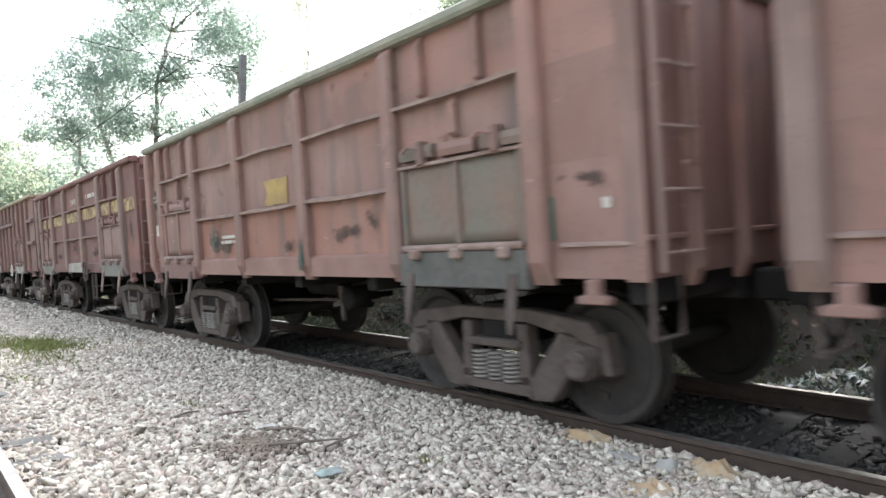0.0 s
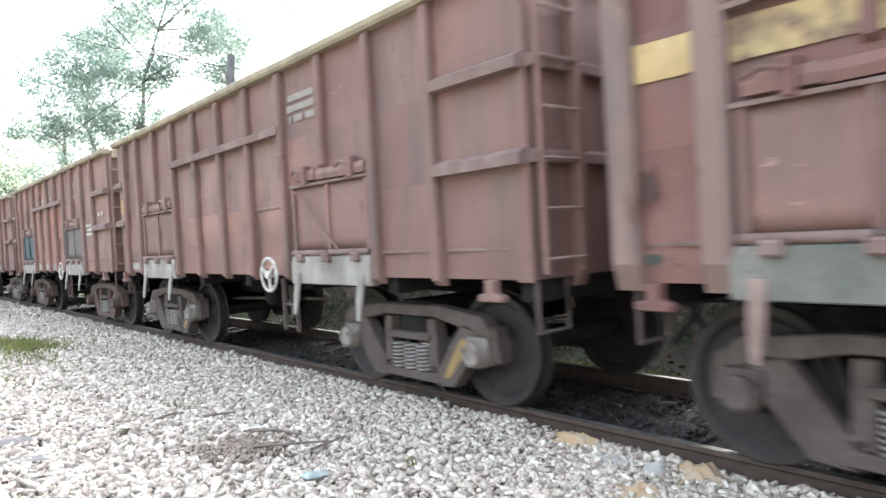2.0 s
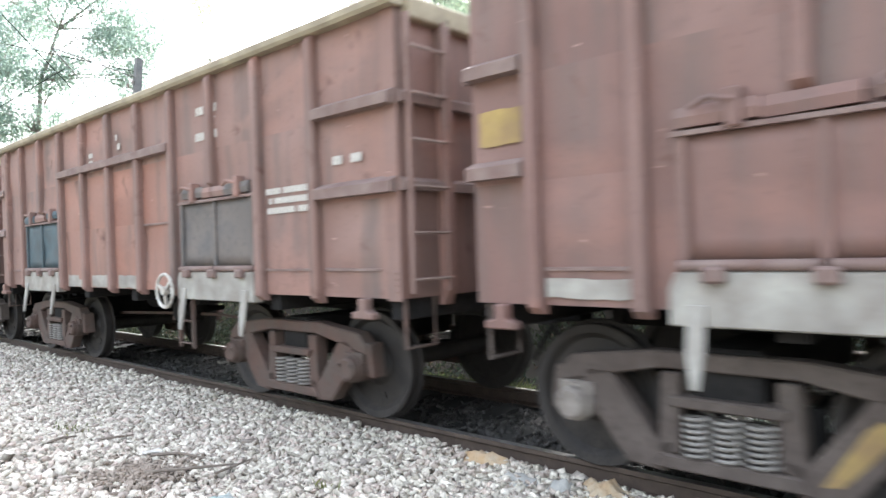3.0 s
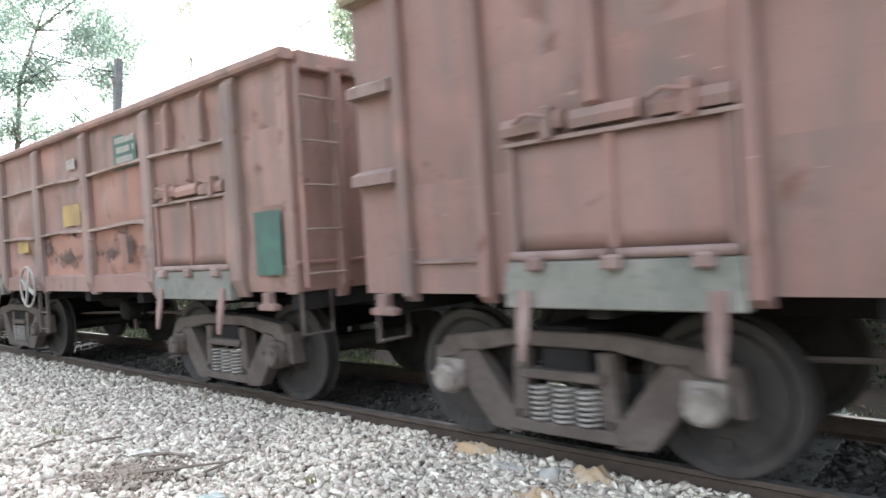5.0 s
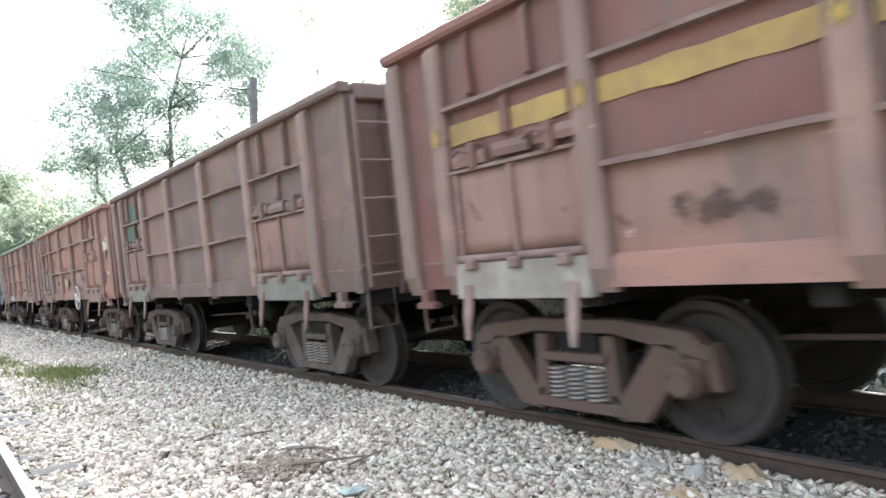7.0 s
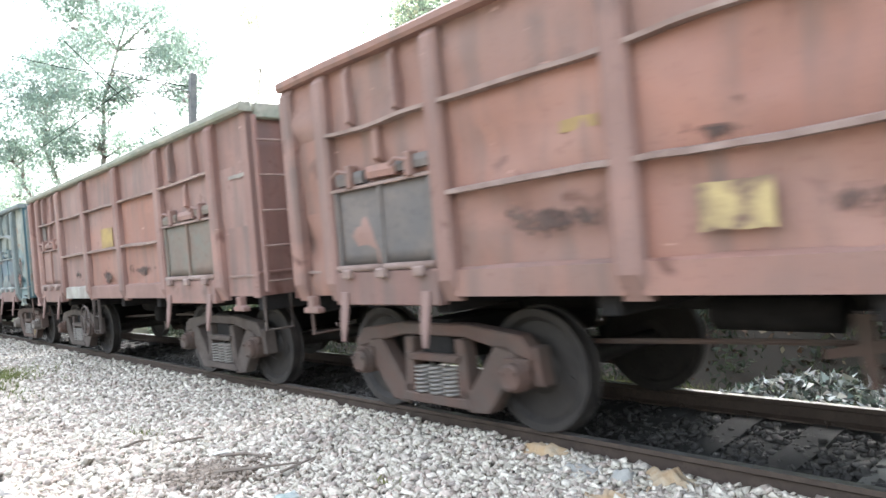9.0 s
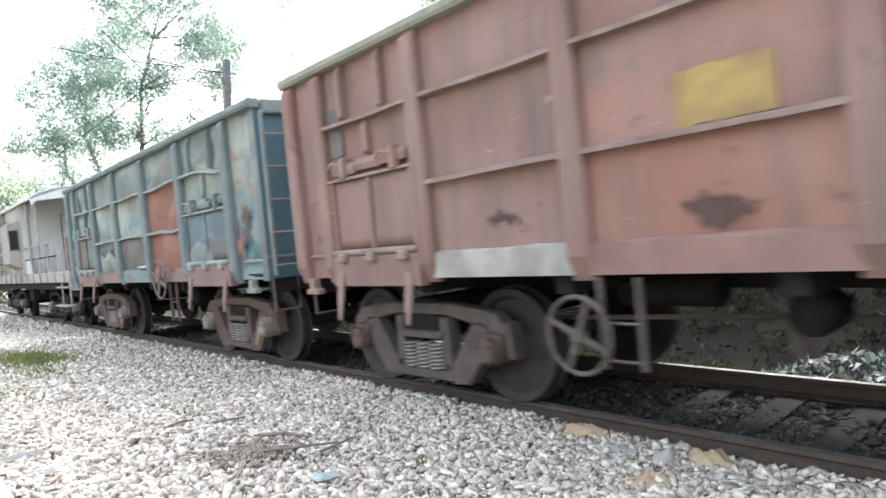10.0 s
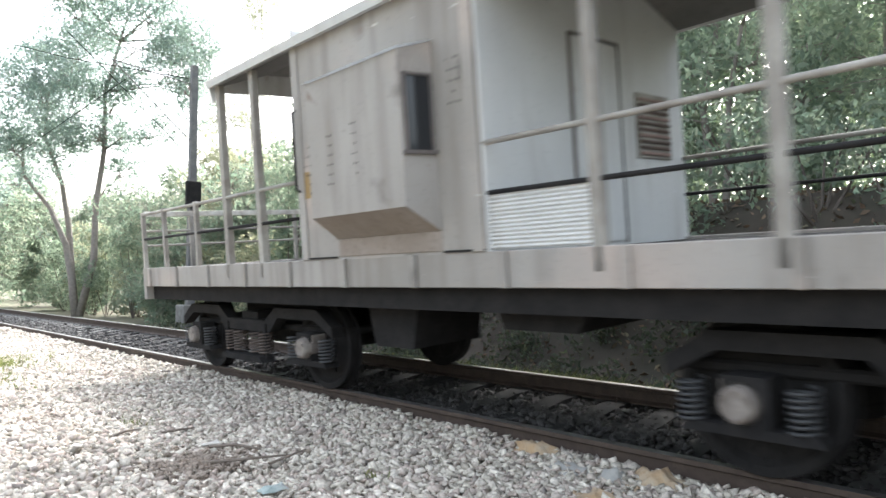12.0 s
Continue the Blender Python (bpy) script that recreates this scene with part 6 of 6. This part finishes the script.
# small olive trees beyond the mast
for k, (x, y, h) in enumerate(((12.6, 24.5, 6.0), (15.0, 29.0, 7.5), (14.2, 34.0, 7.8), (18.0, 37.0, 9.0), (11.8, 30.0, 5.2), (17.5, 26.0, 8.5), (20.5, 32.0, 9.0))):
    rr = random.Random(400 + k)
    tree("small olive green tree among bushes", (x, y, -0.5), [((rr.uniform(-0.5, 0.5), 0, h * 0.75), 0.4)],
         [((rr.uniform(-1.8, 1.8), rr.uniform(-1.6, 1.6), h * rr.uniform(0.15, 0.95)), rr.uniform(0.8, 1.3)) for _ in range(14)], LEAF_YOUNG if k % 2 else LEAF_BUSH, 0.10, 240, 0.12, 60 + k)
# leafy trees close behind the line
for k, (x, y, h) in enumerate(((14.5, 13.5, 10.5), (16.5, 10.0, 12.5), (14.0, 6.8, 11.5), (16.0, 3.4, 12.5), (14.5, 0.2, 12), (19.5, 8.0, 14), (20, 14.5, 13), (13.2, -3.0, 11), (22.0, 2.5, 14), (17.5, 17.0, 12.5), (15.6, 12.6, 13.5), (21.0, 20.0, 15.5), (16.8, 19.6, 12.5))):
    rr = random.Random(200 + k)
    tree("dark leafy tree close behind the line", (x, y, -0.5), [((rr.uniform(-0.6, 0.6), rr.uniform(-0.6, 0.6), h * 0.8), 0.4), ((rr.uniform(-1.8, 1.8), rr.uniform(-1.5, 1.5), h * 0.6), 0.3)],
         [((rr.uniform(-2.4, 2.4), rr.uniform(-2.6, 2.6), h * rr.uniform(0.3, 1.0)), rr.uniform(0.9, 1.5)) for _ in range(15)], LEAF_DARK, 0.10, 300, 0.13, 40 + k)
# undergrowth along the far side
for k in range(46):
    rr = random.Random(300 + k)
    y = -4 + k * 1.25
    x = 10.4 + rr.uniform(-0.8, 1.6) + (1.0 if y > 14 else 0) + y * 0.02
    h = rr.uniform(1.2, 2.3) if y < 12 else rr.uniform(2.6, 6.2)
    g = bank(x, y)
    c, r = [], []
    for _ in range(9 if h < 2.4 else 14):
        c.append((x + rr.uniform(-1, 1), y + rr.uniform(-0.9, 0.9), g + 0.1 + h * rr.uniform(0.1, 0.9)))
        r.append(rr.uniform(0.35, 0.65) * (1 if h < 2.2 else 1.35))
    bush = thing("bush", "tangled green bush beside the line", "bush", "bushes along the line")
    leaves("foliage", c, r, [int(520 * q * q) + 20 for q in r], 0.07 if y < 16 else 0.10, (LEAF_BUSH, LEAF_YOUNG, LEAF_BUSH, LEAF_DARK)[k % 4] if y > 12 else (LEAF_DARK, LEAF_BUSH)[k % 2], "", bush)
    for q in c[:5]:
        part("stem", tube(bmesh.new(), [(x, y, g - 0.2), tuple(Vector((x, y, g)).lerp(Vector(q), 0.6)), q], [0.03, 0.02, 0.008], 5), TWIG, bush)


# woods that close the distance
wc, wr = [], []
for k in range(420):
    a, d = radians(rng.uniform(-30, 100)), rng.uniform(75, 105)
    wc.append((d * math.sin(a), d * math.cos(a), rng.uniform(-0.5, 7.5)))
    wr.append(rng.uniform(1.6, 3.2))
leaves("far_woods", wc, wr, [int(34 * q * q) for q in wr], 0.42, LEAF_BUSH, "hazy green woods in the distance", None, 0.8, "woods", "stuff")


wc, wr = [], []
for k in range(330):
    x = rng.uniform(24, 42)
    wc.append((x, rng.uniform(-16, 0.78 * x), rng.uniform(-0.5, 15)))
    wr.append(rng.uniform(1.2, 2.4))
leaves("woods", wc, wr, [int(75 * q * q) for q in wr], 0.26, LEAF_WOODS, "deep green woods behind the line", None, 0.8, "woods", "stuff")


def blades(name, centre, rx, ry, n, high, mat, label, z=-0.19):
    a = rng.uniform(0, math.tau, n)
    q = np.abs(rng.normal(0, 0.55, n)) * (1 + 0.35 * np.sin(3 * a + centre[1]) + 0.25 * np.sin(7 * a))
    base = np.stack([centre[0] + rx * q * np.cos(a), centre[1] + ry * q * np.sin(a), np.full(n, z)], -1)
    lean = rng.normal(0, 0.5, (n, 2))
    h = high * rng.uniform(0.4, 1.1, n)
    w = rng.uniform(0, math.tau, n)
    side = np.stack([np.cos(w), np.sin(w), np.zeros(n)], -1) * 0.006
    top = base + np.stack([lean[:, 0] * h, lean[:, 1] * h, h], -1)
    mid = (base + top) / 2 + np.stack([-lean[:, 0] * h * 0.15, -lean[:, 1] * h * 0.15, h * 0.12], -1)
    verts = np.stack([base - side, base + side, mid + side * 0.8, top, mid - side * 0.8], 1).reshape(-1, 3)
    ob = raw_mesh(name, verts, np.arange(5 * n).reshape(n, 5), mat)
    return tagged(ob, label, "grass", "", "stuff")


blades("grass", (2.05, 13.6), 0.75, 2.2, 4200, 0.13, GRASS, "low green grass growing through the ballast")
blades("grass", (1.3, 18.0), 0.5, 2.0, 1500, 0.12, GRASS, "low green grass growing through the ballast")
blades("grass", (1.25, 9.8), 0.35, 0.8, 500, 0.06, GRASS, "sparse dry grass on the ballast")
blades("weeds", (2.95, 3.8), 0.07, 0.10, 14, 0.11, GRASS, "thin weed among the stones")
blades("weeds", (2.35, 6.9), 0.3, 0.5, 50, 0.07, GRASS, "thin weeds among the stones")
blades("grass", (8.3, 6.0), 0.6, 9.0, 5200, 0.35, GRASS, "rank grass at the foot of the bushes", -0.48)


# ---- dirt, sticks and litter on the stones ----
def dirt(name, x, y, rx, ry, mat, label, n=420):
    """A spill of fine earth among the stones."""
    a = rng.uniform(0, math.tau, n)
    q = np.abs(rng.normal(0, 0.75, n)) * (1 + 0.5 * np.sin(2 * a + x * 9) + 0.35 * np.sin(5 * a))
    places = np.stack([x + rx * q * np.cos(a), y + ry * q * np.sin(a), -0.165 + rng.uniform(-0.025, 0.012, n)], -1)
    return stones(name, places, rng.uniform(0.008, 0.022, n), mat, label, "dirt")


dirt("dirt_patch", 2.2, 5.0, 0.26, 0.40, DIRT, "patch of brown earth and dead leaves on the ballast", 1700)
dirt("dirt_patch", 1.62, 7.7, 0.30, 0.4, DIRT, "patch of brown earth and dead leaves on the ballast", 600)
def mound(name, x, y, rx, ry, high, mat, label, seed):
    """A low uneven heap of fine dirt lying on the stones."""
    bm, n = bmesh.new(), 14
    g = []
    for i in range(n + 1):
        row = []
        for j in range(n + 1):
            u, v = 2 * i / n - 1, 2 * j / n - 1
            d = math.hypot(u, v) * (1.1 + 0.8 * noise.noise(Vector((u * 2.5 + seed, v * 2.5, seed))))
            q = Vector((x + rx * u, y + ry * v, 0))
            row.append(bm.verts.new((q.x, q.y, -0.20 + high * max(0, 1 - d * d) + 0.05 * noise.noise(q * 13) + 0.02 * noise.noise(q * 37) - 0.05 * max(0, d - 0.9))))
        g.append(row)
    for i in range(n):
        for j in range(n):
            bm.faces.new((g[i][j], g[i + 1][j], g[i + 1][j + 1], g[i][j + 1]))
    return tagged(part(name, bm, mat, None, label, True), "", "dirt", "dirt beside the rail")


PALE_DIRT = plain("pale_grey_ash", (0.36, 0.345, 0.31), (0.29, 0.285, 0.265), 0.95, 0, 9, 0.6)
mound("dirt_mound", 4.22, 3.42, 0.15, 0.42, 0.15, OCHRE, "low heap of ochre dirt beside the rail", 1.0)
mound("dirt_mound", 3.66, 2.46, 0.19, 0.20, 0.085, OCHRE, "low heap of ochre dirt on the ballast", 2.0)
mound("dirt_mound", 4.20, 2.38, 0.14, 0.28, 0.14, OCHRE, "low heap of ochre dirt beside the rail", 3.0)
mound("ash_mound", 4.05, 2.95, 0.20, 0.34, 0.10, PALE_DIRT, "low heap of pale grey ash on the ballast", 4.0)
mound("ash_mound", 4.05, 2.62, 0.10, 0.14, 0.13, PALE_DIRT, "low heap of pale grey ash on the ballast", 5.0)
dirt("ochre_patch", 4.2, 3.4, 0.16, 0.42, OCHRE, "ochre stained stones beside the rail", 420)
dirt("ochre_patch", 3.66, 2.46, 0.2, 0.22, OCHRE, "ochre stained stones on the ballast", 240)
dirt("ochre_patch", 4.18, 2.38, 0.15, 0.3, OCHRE, "ochre stained stones beside the rail", 300)


def stick(points, r):
    bm = bmesh.new()
    tube(bm, points, [r, r * 0.9, r * 0.5], 6)
    tagged(part("stick", bm, DRY_STICK, None, "dry dark twig lying on the ballast"), "", "twig", "twigs on the ballast")


stick([(2.02, 6.35, -0.15), (2.12, 6.33, -0.12), (2.27, 6.42, -0.14)], 0.012)
stick([(2.35, 6.2, -0.15), (2.5, 6.12, -0.13), (2.66, 6.16, -0.14)], 0.012)
stick([(2.45, 5.35, -0.14), (2.6, 5.2, -0.12), (2.72, 5.0, -0.14)], 0.014)
stick([(2.2, 4.9, -0.14), (2.45, 4.72, -0.12), (2.8, 4.68, -0.14)], 0.013)
stick([(2.55, 4.55, -0.14), (2.75, 4.6, -0.125), (2.98, 4.75, -0.14)], 0.010)


def rag(name, x, y, size, mat, label, z=-0.15):
    bm = bmesh.new()
    sheet(bm, [(x - size, y - size * 0.5, z), (x + size, y - size * 0.6, z), (x + size, y + size * 0.5, z + 0.02), (x - size, y + size * 0.6, z)], 9, 6, 0.05, x * 3, Vector((0, 0, 1)))
    for v in bm.verts:
        v.co.z += 0.014 * noise.noise(v.co * 22)
    r = bmesh.ops.extrude_face_region(bm, geom=bm.faces[:])
    bmesh.ops.translate(bm, verts=[q for q in r["geom"] if isinstance(q, bmesh.types.BMVert)], vec=(0, 0, 0.004))
    tagged(part(name, bm, mat, None, label, True), "", "litter", "litter on the ballast")


rag("wrapper", 2.27, 3.98, 0.09, plain("teal_plastic", (0.20, 0.27, 0.25), (0.36, 0.38, 0.36), 0.5, 0, 12, 0.2), "crumpled pale teal plastic wrapper on the ballast")
rag("paper_scrap", 2.52, 5.48, 0.07, WHITE_PAINT, "scrap of white paper on the ballast")

# the rubbish heap beyond the far rail
n = 1900
hx, hy = rng.normal(7.95, 0.35, n), rng.normal(2.7, 0.9, n)
hz = -0.38 + np.clip(0.48 * np.exp(-((hx - 8.0) / 0.5) ** 2 - ((hy - 2.7) / 1.1) ** 2), 0, 1) + rng.uniform(-0.04, 0.06, n)
tri = rng.normal(0, 0.036, (n, 4, 3)) + np.stack([hx, hy, hz], -1)[:, None, :]
heap_ob = raw_mesh("rubbish_heap", tri.reshape(-1, 3), np.arange(4 * n).reshape(n, 4), LITTER)
tagged(heap_ob, "heap of white and green plastic litter beyond the rail", "rubbish", "", "stuff")
n = 260
hx, hy = rng.uniform(7.2, 8.4, n), rng.uniform(-2, 22, n)
tri = rng.normal(0, 0.03, (n, 4, 3)) + np.stack([hx, hy, -0.30 - 0.16 * (hx - 7.2) + rng.uniform(-0.05, 0.05, n)], -1)[:, None, :]
tagged(raw_mesh("scattered_litter", tri.reshape(-1, 3), np.arange(4 * n).reshape(n, 4), LITTER), "scattered plastic litter along the far side of the line", "rubbish", "", "stuff")
places = scatter(1.2, 2.9, -3, 30, 60, lambda o, s: -0.06 - 0.26 * (o - 1.2) + rng.uniform(-0.03, 0.03, len(o)))
stones("shoulder_ballast", places, rng.uniform(0.02, 0.045, len(places)), STONE, "pale stones on the far shoulder of the ballast")


# ---- overhead mast and wires ----
MAST_STEEL = plain("weathered_galvanised_steel", (0.13, 0.13, 0.13), (0.18, 0.175, 0.165), 0.7, 0.2, 4, 0.2)
def mast():
    m = thing("overhead_mast", "dark steel overhead line mast on a concrete foot", "mast")
    x, y = 9.25, 22.4
    bm = bmesh.new()
    along(bm, [(x - 0.13, -0.5), (x + 0.13, -0.5), (x + 0.10, 8.55), (x - 0.10, 8.55)], y - 0.10, y + 0.10)
    part("column", bm, MAST_STEEL, m)
    part("switch_box", box(bmesh.new(), x - 0.27, y - 0.25, 3.75, x + 0.22, y - 0.08, 4.6, 0.02), DARK_IRON, m, "dark switch box")
    part("foot", box(bmesh.new(), x - 0.35, y - 0.35, -0.7, x + 0.35, y + 0.35, 0.5, 0.03), CONCRETE, m)
    bm = bmesh.new()
    tube(bm, [(x, y, 7.9), (x - 2.6, y, 8.2)], 0.02, 6)
    tube(bm, [(x, y, 5.9), (x - 2.6, y, 8.2)], 0.02, 6)
    part("bracket", bm, MAST_STEEL, m)
    bm = bmesh.new()
    for z in (7.6, 7.75, 7.9):
        lathe(bm, [(-0.02, 0.02), (-0.02, 0.07), (0.02, 0.07), (0.02, 0.02)], 10)
        bm.verts.ensure_lookup_table()
        for v in bm.verts[-40:]:
            v.co = Vector((x - 0.3 + (z - 7.6) * 0.9, y, z)) + v.co
    part("insulator", bm, PALE_CAP, m)


mast()


def wire(points, r, label):
    bm = bmesh.new()
    tube(bm, points, r, 5)
    tagged(part("overhead_wire", bm, DARK_IRON, None, label), "", "wire", "overhead wires")


wire([(9.5, 22.2, 8.05), (6.4, 26.5, 9.2), (3.0, 31.0, 10.8)], 0.014, "dark overhead wire tied to the mast")
wire([(7.0, 22.2, 7.6), (6.9, 45, 7.3), (6.6, 68, 7.6)], 0.012, "dark overhead wire along the line")
wire([(6.2, 26.0, 10.0), (8.0, 25.0, 7.9), (9.6, 24.0, 5.9)], 0.014, "slanting dark overhead wire")


# ---- motion of the train ----
# the train's surging: how far it is behind its even speed, every half second
SURGE = [0, -0.03, 0, 0, -0.04, -0.25, -0.09, -0.2, -0.2, -0.17, -0.14, -0.11, -0.03, -0.03, -0.09, -0.15, -0.21, -0.27, -0.27, -0.2, -0.1, -0.07, -0.04, 0.0, 0.12]


def motions():
    for n, w in TRAIN:
        walk(w, [(k * 0.5, on_track(START + HALF + n * PITCH + SURGE[k] - SPEED * k * 0.5)) for k in range(25)])
    for w, centre in WHEELSETS:
        phase = random.uniform(0, 6)
        walk(w, [(k / 15, Matrix.Translation(centre) @ Matrix.Rotation(phase + SPEED / 0.5 * k / 15, 4, "X")) for k in range(181)])


motions()
